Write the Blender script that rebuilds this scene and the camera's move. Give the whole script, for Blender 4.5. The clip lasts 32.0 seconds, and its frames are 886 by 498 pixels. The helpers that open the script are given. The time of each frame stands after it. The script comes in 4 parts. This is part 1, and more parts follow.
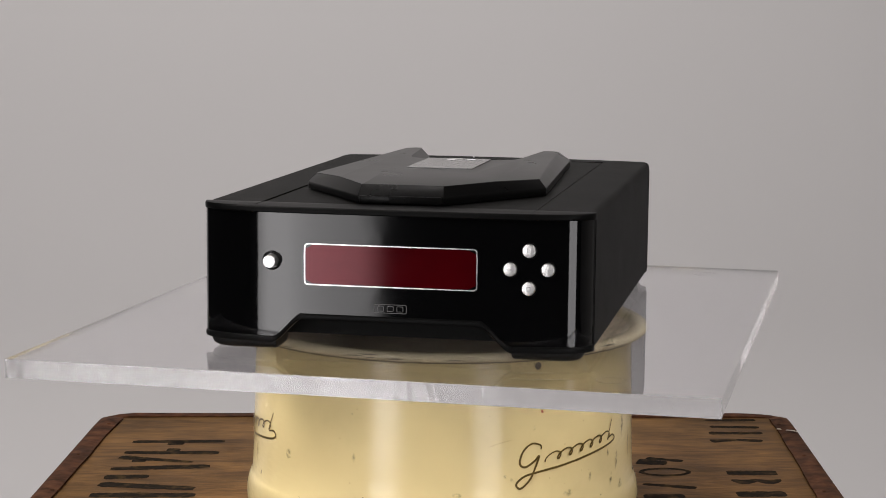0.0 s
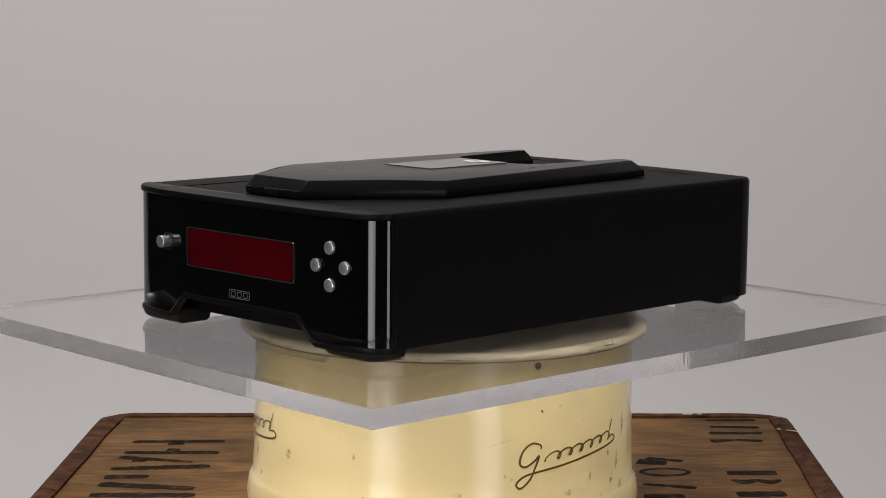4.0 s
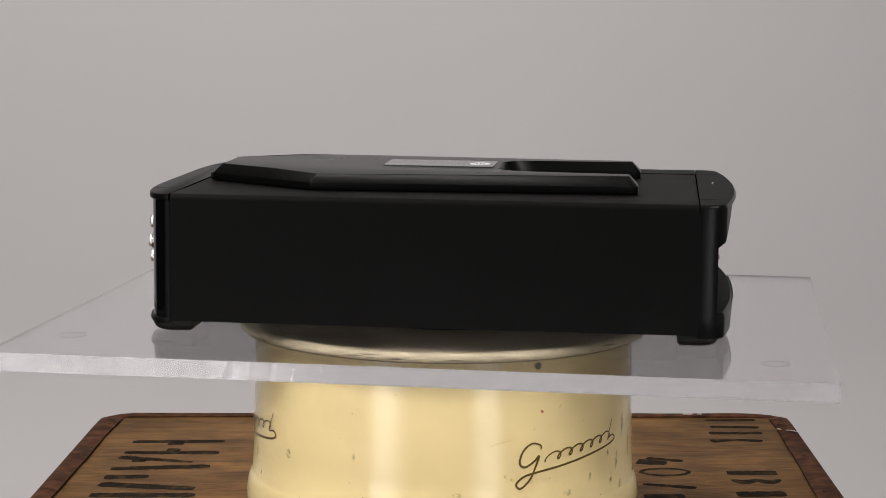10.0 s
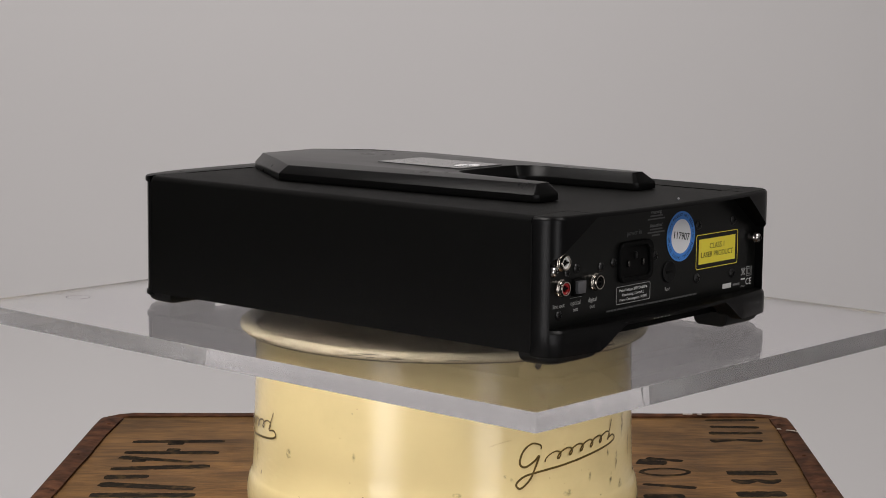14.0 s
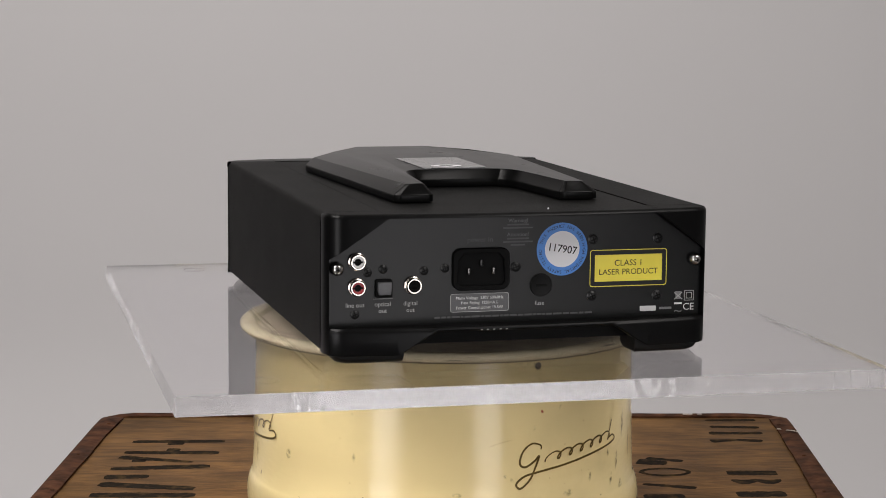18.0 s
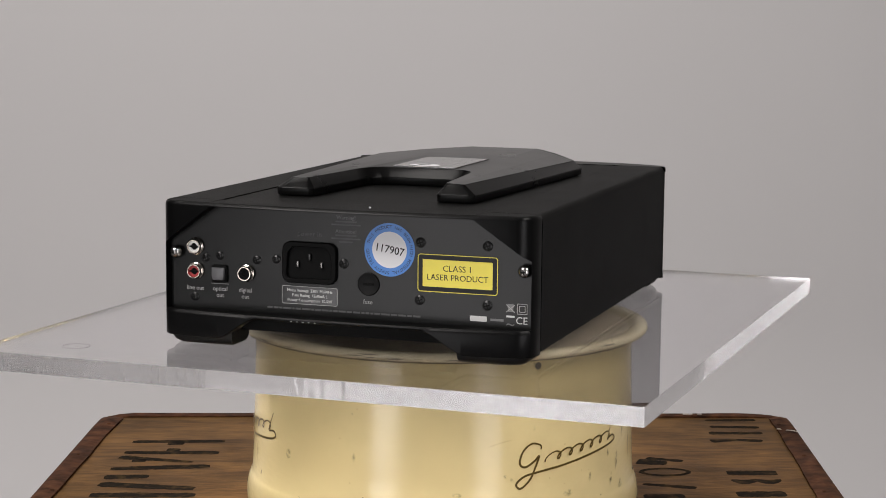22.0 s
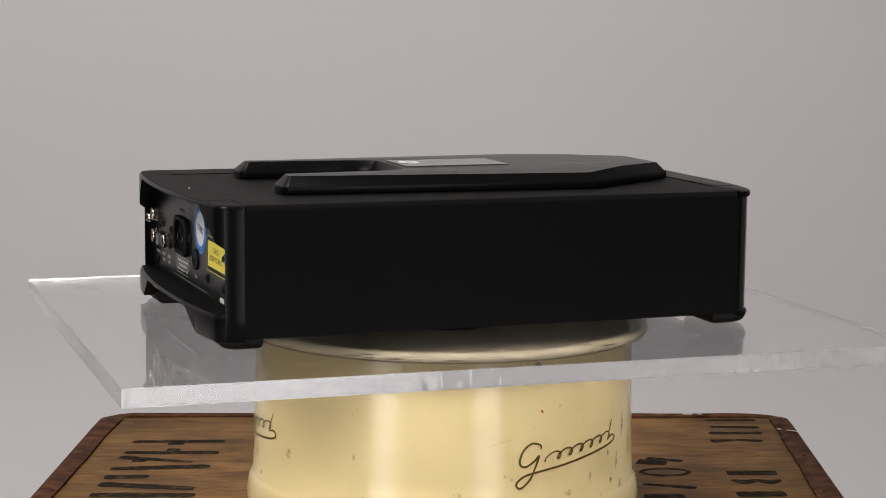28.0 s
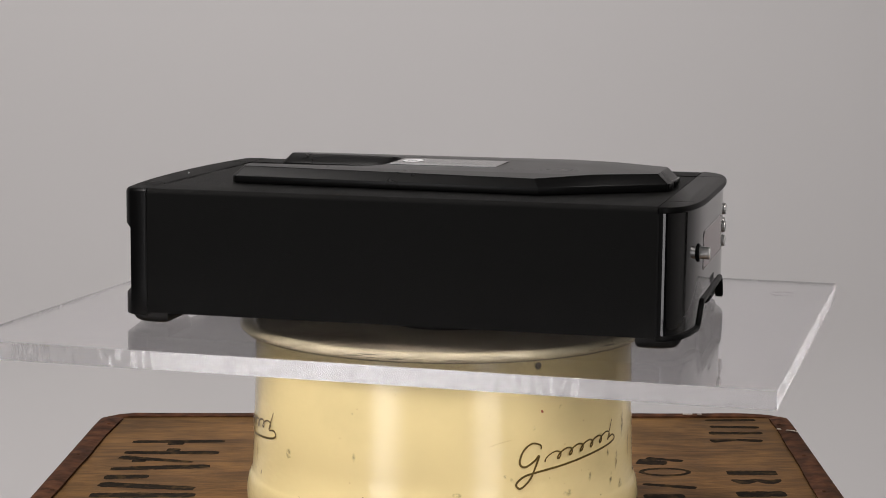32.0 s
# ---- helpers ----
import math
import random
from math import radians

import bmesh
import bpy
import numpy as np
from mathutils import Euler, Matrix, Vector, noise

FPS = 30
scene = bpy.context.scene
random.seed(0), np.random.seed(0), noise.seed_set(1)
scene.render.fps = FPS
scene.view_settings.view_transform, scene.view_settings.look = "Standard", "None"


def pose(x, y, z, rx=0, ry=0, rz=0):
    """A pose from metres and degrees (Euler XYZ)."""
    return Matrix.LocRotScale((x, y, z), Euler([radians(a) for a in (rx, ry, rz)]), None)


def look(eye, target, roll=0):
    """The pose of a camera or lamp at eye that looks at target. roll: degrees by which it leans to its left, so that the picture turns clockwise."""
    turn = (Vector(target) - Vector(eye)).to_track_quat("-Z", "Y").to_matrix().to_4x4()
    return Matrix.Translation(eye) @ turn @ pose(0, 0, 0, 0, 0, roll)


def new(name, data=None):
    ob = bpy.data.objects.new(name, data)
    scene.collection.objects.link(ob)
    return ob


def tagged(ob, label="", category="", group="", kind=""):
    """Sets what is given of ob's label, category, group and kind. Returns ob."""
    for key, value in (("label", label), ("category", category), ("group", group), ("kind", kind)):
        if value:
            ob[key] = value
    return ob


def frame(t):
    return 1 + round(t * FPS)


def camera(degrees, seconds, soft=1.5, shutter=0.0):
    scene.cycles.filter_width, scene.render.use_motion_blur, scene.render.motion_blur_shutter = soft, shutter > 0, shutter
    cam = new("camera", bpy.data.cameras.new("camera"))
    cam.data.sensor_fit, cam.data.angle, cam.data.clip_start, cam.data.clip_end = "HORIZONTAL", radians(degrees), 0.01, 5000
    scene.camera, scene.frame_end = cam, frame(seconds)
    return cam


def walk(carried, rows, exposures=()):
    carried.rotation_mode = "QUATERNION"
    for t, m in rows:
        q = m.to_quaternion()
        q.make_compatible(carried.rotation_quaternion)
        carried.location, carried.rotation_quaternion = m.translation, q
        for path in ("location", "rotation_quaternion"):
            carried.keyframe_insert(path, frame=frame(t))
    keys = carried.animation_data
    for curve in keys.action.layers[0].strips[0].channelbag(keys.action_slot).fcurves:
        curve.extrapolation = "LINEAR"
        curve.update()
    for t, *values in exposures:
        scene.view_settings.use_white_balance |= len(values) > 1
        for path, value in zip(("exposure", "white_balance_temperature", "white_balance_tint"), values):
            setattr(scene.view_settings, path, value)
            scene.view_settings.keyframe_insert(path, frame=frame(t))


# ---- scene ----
# ---- camera: stands still before the turning plate ----
cam = camera(25.31, 32.0, 0.9)
EYE = (0.0, -1.1848, 0.8243)
AIM = (EYE[0] - 0.000847, EYE[1] + 0.99118, EYE[2] - 0.13253)
walk(cam, [(0, look(EYE, AIM, 0.578)), (32, look(EYE, AIM, 0.578))])

# ---- world and lamps: a dim studio with soft boxes high up and two tall ones beside the camera, plus an added backdrop fill ----
world = bpy.data.worlds.new("studio_air")
scene.world = world
world.use_nodes = True
world.node_tree.nodes["Background"].inputs[0].default_value = (0.85, 0.88, 1.0, 1)
world.node_tree.nodes["Background"].inputs[1].default_value = 0.012


def soft_box(name, eye, target, w, h, watts, colour=(1, 0.948, 0.918)):
    lamp = bpy.data.lights.new(name, "AREA")
    lamp.shape, lamp.size, lamp.size_y = "RECTANGLE", w, h
    lamp.energy, lamp.color = watts, colour
    ob = new(name, lamp)
    ob.matrix_world = look(eye, target)
    return ob


soft_box("key_softbox", (-1.15, -0.95, 2.15), (0, 0, 0.6), 0.75, 0.75, 28)
soft_box("key_softbox", (1.10, -0.95, 2.15), (0, 0, 0.6), 0.75, 0.75, 15.0)
# the left one's cloth is dimmer towards its inner edge
left_strip = soft_box("strip_softbox", (-0.865, -1.395, 0.62), (0, -0.11, 0.6), 0.52, 0.95, 8.4, (1, 0.968, 0.975))
left_strip.data.use_nodes = True
cloth = left_strip.data.node_tree
across = cloth.nodes.new("ShaderNodeSeparateXYZ")
fade = cloth.nodes.new("ShaderNodeValToRGB")
for spot, (at, level) in enumerate(((0.0, 0.60), (0.22, 1.0), (0.50, 1.0), (0.72, 0.74), (0.94, 0.54), (1.0, 0.08))):
    stop = fade.color_ramp.elements[spot] if spot < 2 else fade.color_ramp.elements.new(at)
    stop.position, stop.color = at, (level, level, level, 1)
cloth.links.new(cloth.nodes.new("ShaderNodeNewGeometry").outputs["Parametric"], across.inputs[0])
cloth.links.new(across.outputs["X"], fade.inputs[0])
cloth.links.new(fade.outputs[0], cloth.nodes["Emission"].inputs["Strength"])
soft_box("strip_softbox", (0.690, -1.455, 0.62), (0, -0.11, 0.6), 0.42, 0.95, 4.7, (1, 0.968, 0.985))
# added fill, no known lamp: brightens the backdrop, more so to the left
soft_box("backdrop_softbox", (-0.65, 0.25, 2.7), (-0.45, 1.5, 0.9), 1.6, 0.4, 25.9)


# ---- materials ----
def mat(name, colour, rough=0.5, metal=0.0, grain=0.0, grain_size=200.0, bump=0.0, bump_size=400.0,
        coat=0.0, stain=0.0, stain_size=12.0, stain_colour=None, rough_var=0.0, spec=0.5):
    m = bpy.data.materials.new(name)
    m.use_nodes = True
    nt = m.node_tree
    b = nt.nodes["Principled BSDF"]
    b.inputs["Base Color"].default_value = (*colour, 1)
    b.inputs["Roughness"].default_value = rough
    b.inputs["Metallic"].default_value = metal
    b.inputs["Coat Weight"].default_value = coat
    b.inputs["Coat Roughness"].default_value = 0.03
    b.inputs["Specular IOR Level"].default_value = spec
    tc = nt.nodes.new("ShaderNodeTexCoord")
    last = None
    if grain or stain:
        src = nt.nodes.new("ShaderNodeRGB")
        src.outputs[0].default_value = (*colour, 1)
        last = src.outputs[0]
    if grain:
        n = nt.nodes.new("ShaderNodeTexNoise")
        n.inputs["Scale"].default_value, n.inputs["Detail"].default_value = grain_size, 5
        nt.links.new(tc.outputs["Object"], n.inputs["Vector"])
        r = nt.nodes.new("ShaderNodeMapRange")
        r.inputs[1].default_value, r.inputs[2].default_value = 0.3, 0.7
        r.inputs[3].default_value, r.inputs[4].default_value = 1 - grain, 1 + grain
        nt.links.new(n.outputs[0], r.inputs[0])
        mul = nt.nodes.new("ShaderNodeVectorMath")
        mul.operation = "SCALE"
        nt.links.new(last, mul.inputs[0])
        nt.links.new(r.outputs[0], mul.inputs["Scale"])
        last = mul.outputs[0]
    if stain:
        n = nt.nodes.new("ShaderNodeTexNoise")
        n.inputs["Scale"].default_value, n.inputs["Detail"].default_value = stain_size, 8
        nt.links.new(tc.outputs["Object"], n.inputs["Vector"])
        r = nt.nodes.new("ShaderNodeMapRange")
        r.inputs[1].default_value, r.inputs[2].default_value = 0.5, 0.72
        r.inputs[3].default_value, r.inputs[4].default_value = 0.0, stain
        nt.links.new(n.outputs[0], r.inputs[0])
        mx = nt.nodes.new("ShaderNodeMix")
        mx.data_type = "RGBA"
        nt.links.new(r.outputs[0], mx.inputs["Factor"])
        nt.links.new(last, mx.inputs["A"])
        mx.inputs["B"].default_value = (*(stain_colour or (0, 0, 0)), 1)
        last = mx.outputs["Result"]
    if last is not None:
        nt.links.new(last, b.inputs["Base Color"])
    if rough_var:
        n = nt.nodes.new("ShaderNodeTexNoise")
        n.inputs["Scale"].default_value, n.inputs["Detail"].default_value = 35, 4
        nt.links.new(tc.outputs["Object"], n.inputs["Vector"])
        r = nt.nodes.new("ShaderNodeMapRange")
        r.inputs[3].default_value, r.inputs[4].default_value = rough - rough_var, rough + rough_var
        nt.links.new(n.outputs[0], r.inputs[0])
        nt.links.new(r.outputs[0], b.inputs["Roughness"])
    if bump:
        n = nt.nodes.new("ShaderNodeTexNoise")
        n.inputs["Scale"].default_value, n.inputs["Detail"].default_value = bump_size, 3
        nt.links.new(tc.outputs["Object"], n.inputs["Vector"])
        bp = nt.nodes.new("ShaderNodeBump")
        bp.inputs["Strength"].default_value, bp.inputs["Distance"].default_value = bump, 0.001
        nt.links.new(n.outputs[0], bp.inputs["Height"])
        nt.links.new(bp.outputs[0], b.inputs["Normal"])
    return m


M_BACKDROP = mat("backdrop_paper", (0.58, 0.57, 0.575), 0.9, grain=0.015, grain_size=1.6)
M_STUDIO = mat("studio_dark", (0.022, 0.022, 0.024), 0.9, grain=0.1, grain_size=3)
M_PALEWALL = mat("pale_grey_wall", (0.62, 0.61, 0.60), 0.9, grain=0.05, grain_size=3)
M_FLOOR = mat("studio_floor", (0.05, 0.05, 0.05), 0.7, grain=0.1, grain_size=4)
M_CASE = mat("black_powder_coat", (0.0027, 0.0027, 0.0025), 0.56, grain=0.15, grain_size=900, bump=0.14, bump_size=2600, rough_var=0.04, spec=0.07)
M_SATIN = mat("black_satin_plastic", (0.0030, 0.0030, 0.0031), 0.30, grain=0.1, grain_size=700, bump=0.05, bump_size=3000, rough_var=0.03, spec=0.15)
M_LIDBLACK = mat("black_lid_plastic", (0.0034, 0.0034, 0.0034), 0.28, grain=0.1, grain_size=700, rough_var=0.02, spec=0.105)
M_LIP = mat("black_moulded_lip", (0.0036, 0.0036, 0.0036), 0.36, bump=0.04, bump_size=2500, spec=0.06)
M_GLOSS = mat("black_gloss_acrylic", (0.0016, 0.0016, 0.0018), 0.05, bump=0.13, bump_size=20)
M_FILM = mat("glossy_black_film", (0.004, 0.004, 0.004), 0.08, spec=0.3)
M_RUBBER = mat("black_rubber", (0.004, 0.004, 0.004), 0.55, bump=0.1, spec=0.2)
M_REARPANEL = mat("black_rear_panel", (0.0052, 0.0055, 0.0052), 0.28, bump=0.05, bump_size=2500, spec=0.21)
M_DISPLAY = mat("red_display_window", (0.038, 0.0004, 0.0016), 0.06, spec=0.62, grain=0.35, grain_size=24)
# the window is red right through, so that what it mirrors turns red too
M_DISPLAY.node_tree.nodes["Principled BSDF"].inputs["Specular Tint"].default_value = (1.0, 0.42, 0.46, 1)
M_SILVER = mat("silver_print", (0.75, 0.74, 0.73), 0.24, metal=1.0)
M_ALU = mat("brushed_aluminium", (0.82, 0.81, 0.80), 0.38, metal=1.0, bump=0.22, bump_size=700, grain=0.08, grain_size=500)
M_ENGRAVED = mat("engraved_aluminium", (0.30, 0.30, 0.30), 0.5, metal=1.0)
M_CHROME = mat("nickel_plating", (0.62, 0.60, 0.58), 0.24, metal=1.0)
M_PALEGOLD = mat("pale_gilt_plating", (0.63, 0.585, 0.52), 0.22, metal=1.0)
M_RED = mat("red_plastic_ring", (0.30, 0.006, 0.008), 0.35)
M_WHITE = mat("white_plastic", (0.75, 0.74, 0.72), 0.4)
M_DARK = mat("black_socket", (0.003, 0.003, 0.003), 0.6, spec=0.1)
M_GREYPLUG = mat("grey_dust_cap", (0.09, 0.09, 0.095), 0.45)
M_SCREW = mat("black_screw_steel", (0.03, 0.03, 0.03), 0.30, metal=0.6)
M_PRINT = mat("grey_white_print", (0.36, 0.36, 0.35), 0.6)
M_PRINTDIM = mat("faint_grey_print", (0.17, 0.17, 0.17), 0.6)
M_PRINTFAINT = mat("fading_grey_print", (0.085, 0.085, 0.085), 0.6)
M_SCREWBRIGHT = mat("dull_pin_metal", (0.14, 0.135, 0.13), 0.25, metal=1.0)
M_PRINTWHITE = mat("white_print", (0.62, 0.62, 0.61), 0.6)
M_YELLOW = mat("yellow_label_vinyl", (0.78, 0.66, 0.055), 0.38, grain=0.03, grain_size=80)
M_BLACKINK = mat("black_ink", (0.009, 0.009, 0.009), 0.5, spec=0.3)
M_BLUE = mat("blue_sticker", (0.05, 0.21, 0.60), 0.4)
M_PAPERWHITE = mat("white_sticker", (0.74, 0.74, 0.76), 0.5)
M_FOIL = mat("silver_foil_label", (0.36, 0.36, 0.36), 0.26, metal=0.9, bump=0.05, bump_size=120)
M_CREAM = mat("cream_enamel", (0.690, 0.566, 0.284), 0.5, coat=1.0, spec=0.2, grain=0.05, grain_size=14, stain=0.36, stain_size=15,
              stain_colour=(0.45, 0.37, 0.19), bump=0.33, bump_size=110)
M_LID = mat("cream_enamel_worn", (0.79, 0.70, 0.48), 0.20, grain=0.06, grain_size=30, stain=0.35, stain_size=45,
            stain_colour=(0.20, 0.14, 0.07), bump=0.15, bump_size=90)
# the lid's dirty cream, darkened in colour for the shade under the player
M_RECESS = mat("dirty_shaded_cream_enamel", (0.55, 0.47, 0.35), 0.6, grain=0.15, grain_size=60, stain=0.6, stain_size=22, stain_colour=(0.16, 0.12, 0.08))
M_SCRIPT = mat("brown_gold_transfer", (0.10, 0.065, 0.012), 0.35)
M_GAP = mat("dark_cream_gap_line", (0.16, 0.12, 0.065), 0.7, grain=0.5, grain_size=50)
M_CHIP = mat("bare_chipped_metal", (0.07, 0.055, 0.04), 0.6)
M_SMUDGE = mat("soft_grime_smudge", (0.17, 0.14, 0.08), 0.5, spec=0.2)
M_SCRATCH = mat("faint_brown_scratch", (0.34, 0.20, 0.10), 0.6)
M_CHIPRED = mat("red_primer_chip", (0.30, 0.07, 0.03), 0.6)
M_STENCIL = mat("black_stencil_ink", (0.014, 0.010, 0.007), 0.9, spec=0.08, grain=0.5, grain_size=160, stain=0.85, stain_size=130,
                stain_colour=(0.09, 0.056, 0.024))
M_RUST = mat("rusty_tin_strip", (0.072, 0.031, 0.016), 0.72, spec=0.06, grain=0.7, grain_size=90, stain=0.85, stain_size=38,
             stain_colour=(0.036, 0.017, 0.010), bump=0.45, bump_size=150, rough_var=0.1)
M_BRIGHT = mat("scraped_bright_tin", (0.70, 0.66, 0.60), 0.3, metal=0.9)


def feathered(m):
    """A smudge that thins out towards its rim and is broken up within."""
    nt = m.node_tree
    tc = [n for n in nt.nodes if n.type == "TEX_COORD"][0]
    ball = nt.nodes.new("ShaderNodeVectorMath")
    ball.operation = "DISTANCE"
    ball.inputs[1].default_value = (0.5, 0.5, 0.5)
    nt.links.new(tc.outputs["Generated"], ball.inputs[0])
    fall = nt.nodes.new("ShaderNodeMapRange")
    fall.inputs[1].default_value, fall.inputs[2].default_value = 0.10, 0.62
    fall.inputs[3].default_value, fall.inputs[4].default_value = 0.62, 0.0
    nt.links.new(ball.outputs["Value"], fall.inputs[0])
    n = nt.nodes.new("ShaderNodeTexNoise")
    n.inputs["Scale"].default_value, n.inputs["Detail"].default_value = 420, 4
    nt.links.new(tc.outputs["Object"], n.inputs["Vector"])
    gap = nt.nodes.new("ShaderNodeMapRange")
    gap.inputs[1].default_value, gap.inputs[2].default_value = 0.36, 0.62
    nt.links.new(n.outputs[0], gap.inputs[0])
    mul = nt.nodes.new("ShaderNodeMath")
    mul.operation = "MULTIPLY"
    nt.links.new(fall.outputs[0], mul.inputs[0])
    nt.links.new(gap.outputs[0], mul.inputs[1])
    nt.links.new(mul.outputs[0], nt.nodes["Principled BSDF"].inputs["Alpha"])


feathered(M_SMUDGE)


def wood():
    m = mat("old_plywood", (0.26, 0.150, 0.060), 0.62, bump=0.2, bump_size=300, spec=0.1)
    nt = m.node_tree
    b = nt.nodes["Principled BSDF"]
    tc = [n for n in nt.nodes if n.type == "TEX_COORD"][0]
    mp = nt.nodes.new("ShaderNodeMapping")
    mp.inputs["Scale"].default_value = (14.0, 62.0, 14.0)
    nt.links.new(tc.outputs["Object"], mp.inputs["Vector"])
    n1 = nt.nodes.new("ShaderNodeTexNoise")
    n1.inputs["Scale"].default_value, n1.inputs["Detail"].default_value = 1.5, 10
    n1.inputs["Distortion"].default_value = 0.9
    nt.links.new(mp.outputs[0], n1.inputs["Vector"])
    ramp = nt.nodes.new("ShaderNodeValToRGB")
    e = ramp.color_ramp.elements
    e[0].position, e[0].color = 0.30, (0.094, 0.046, 0.015, 1)
    e[1].position, e[1].color = 0.68, (0.208, 0.109, 0.036, 1)
    nt.links.new(n1.outputs[0], ramp.inputs[0])
    n2 = nt.nodes.new("ShaderNodeTexNoise")
    n2.inputs["Scale"].default_value, n2.inputs["Detail"].default_value = 19, 12
    nt.links.new(tc.outputs["Object"], n2.inputs["Vector"])
    r = nt.nodes.new("ShaderNodeMapRange")
    r.inputs[1].default_value, r.inputs[2].default_value = 0.36, 0.66
    r.inputs[3].default_value, r.inputs[4].default_value = 0.66, 1.16
    nt.links.new(n2.outputs[0], r.inputs[0])
    mul = nt.nodes.new("ShaderNodeVectorMath")
    mul.operation = "SCALE"
    nt.links.new(ramp.outputs[0], mul.inputs[0])
    nt.links.new(r.outputs[0], mul.inputs["Scale"])
    mp3 = nt.nodes.new("ShaderNodeMapping")
    mp3.inputs["Scale"].default_value = (70, 520, 60)
    nt.links.new(tc.outputs["Object"], mp3.inputs["Vector"])
    n3 = nt.nodes.new("ShaderNodeTexNoise")
    n3.inputs["Scale"].default_value, n3.inputs["Detail"].default_value = 1.0, 6
    nt.links.new(mp3.outputs[0], n3.inputs["Vector"])
    r3 = nt.nodes.new("ShaderNodeMapRange")
    r3.inputs[1].default_value, r3.inputs[2].default_value = 0.35, 0.62
    r3.inputs[3].default_value, r3.inputs[4].default_value = 0.74, 1.08
    nt.links.new(n3.outputs[0], r3.inputs[0])
    mul3 = nt.nodes.new("ShaderNodeVectorMath")
    mul3.operation = "SCALE"
    nt.links.new(mul.outputs[0], mul3.inputs[0])
    nt.links.new(r3.outputs[0], mul3.inputs["Scale"])
    nt.links.new(mul3.outputs[0], b.inputs["Base Color"])
    return m



def ripple(m):
    """Brushed-on enamel: a clear glaze with fine level ripples that break up its highlights."""
    nt = m.node_tree
    b = nt.nodes["Principled BSDF"]
    tc = [n for n in nt.nodes if n.type == "TEX_COORD"][0]
    bp = [n for n in nt.nodes if n.type == "BUMP"][0]
    src = bp.inputs["Height"].links[0].from_node
    mp = nt.nodes.new("ShaderNodeMapping")
    mp.inputs["Scale"].default_value = (1, 1, 3.6)
    nt.links.new(tc.outputs["Object"], mp.inputs["Vector"])
    nt.links.new(mp.outputs[0], src.inputs["Vector"])
    nt.links.remove(b.inputs["Normal"].links[0])
    nt.links.new(bp.outputs[0], b.inputs["Coat Normal"])
    b.inputs["Coat Roughness"].default_value = 0.10


ripple(M_CREAM)
M_WOOD = wood()


def acrylic(name, rough, bump=0.0, bump_size=200.0, colour=(0.97, 0.975, 0.97), clear=1.0):
    m = mat(name, colour, rough, bump=bump, bump_size=bump_size)
    b = m.node_tree.nodes["Principled BSDF"]
    b.inputs["Transmission Weight"].default_value = clear
    b.inputs["IOR"].default_value = 1.49
    return m


M_ACRYLIC = acrylic("clear_acrylic", 0.0, colour=(0.905, 0.895, 0.91))
# light runs the length of the clear sheet, from skin to skin
scene.cycles.max_bounces = scene.cycles.transmission_bounces = scene.cycles.glossy_bounces = 28
M_ACRYLICEDGE = acrylic("sawn_acrylic_edge", 0.05, colour=(0.86, 0.855, 0.865), clear=0.90)


def saw_marks(m):
    """A clear sawn edge: slanting ripples left by the blade, with finer ones between them, and a frosted bloom in patches."""
    nt = m.node_tree
    b = nt.nodes["Principled BSDF"]
    tc = [n for n in nt.nodes if n.type == "TEX_COORD"][0]
    last = None
    for scale, twist, strength, high in (((75, 75, 26), 1.8, 0.12, 0.0016), ((5, 5, 260), 0.2, 0.03, 0.0006)):
        mp = nt.nodes.new("ShaderNodeMapping")
        mp.inputs["Scale"].default_value = scale
        mp.inputs["Rotation"].default_value = (0.22, 0.22, 0)
        nt.links.new(tc.outputs["Object"], mp.inputs["Vector"])
        n = nt.nodes.new("ShaderNodeTexNoise")
        n.inputs["Scale"].default_value, n.inputs["Detail"].default_value = 1.0, 0.6
        n.inputs["Distortion"].default_value = twist
        nt.links.new(mp.outputs[0], n.inputs["Vector"])
        bp = nt.nodes.new("ShaderNodeBump")
        bp.inputs["Strength"].default_value, bp.inputs["Distance"].default_value = strength, high
        nt.links.new(n.outputs[0], bp.inputs["Height"])
        if last:
            nt.links.new(last, bp.inputs["Normal"])
        last = bp.outputs[0]
    nt.links.new(last, b.inputs["Normal"])


saw_marks(M_ACRYLICEDGE)


# ---- mesh helpers ----
def part(name, bm, material, parent=None, label="", smooth=True, angle=35.0):
    me = bpy.data.meshes.new(name)
    bmesh.ops.recalc_face_normals(bm, faces=bm.faces)
    if smooth:
        for f in bm.faces:
            f.smooth = True
        lim = radians(angle)
        for e in bm.edges:
            e.smooth = len(e.link_faces) == 2 and e.calc_face_angle(0.0) < lim
    bm.to_mesh(me)
    bm.free()
    for m in (material if isinstance(material, (list, tuple)) else [material]):
        me.materials.append(m)
    ob = new(name, me)
    if parent is not None:
        ob.parent = parent
    if label:
        tagged(ob, label)
    return ob


def box(x0, x1, y0, y1, z0, z1, bevel=0.0, seg=2, bm=None):
    bm = bm or bmesh.new()
    g = bmesh.ops.create_cube(bm, size=1)
    for v in g["verts"]:
        v.co = ((x0 + x1) / 2 + v.co.x * (x1 - x0), (y0 + y1) / 2 + v.co.y * (y1 - y0), (z0 + z1) / 2 + v.co.z * (z1 - z0))
    if bevel:
        es = list({e for v in g["verts"] for e in v.link_edges})
        bmesh.ops.bevel(bm, geom=es, offset=bevel, segments=seg, affect="EDGES", profile=0.5)
    return bm


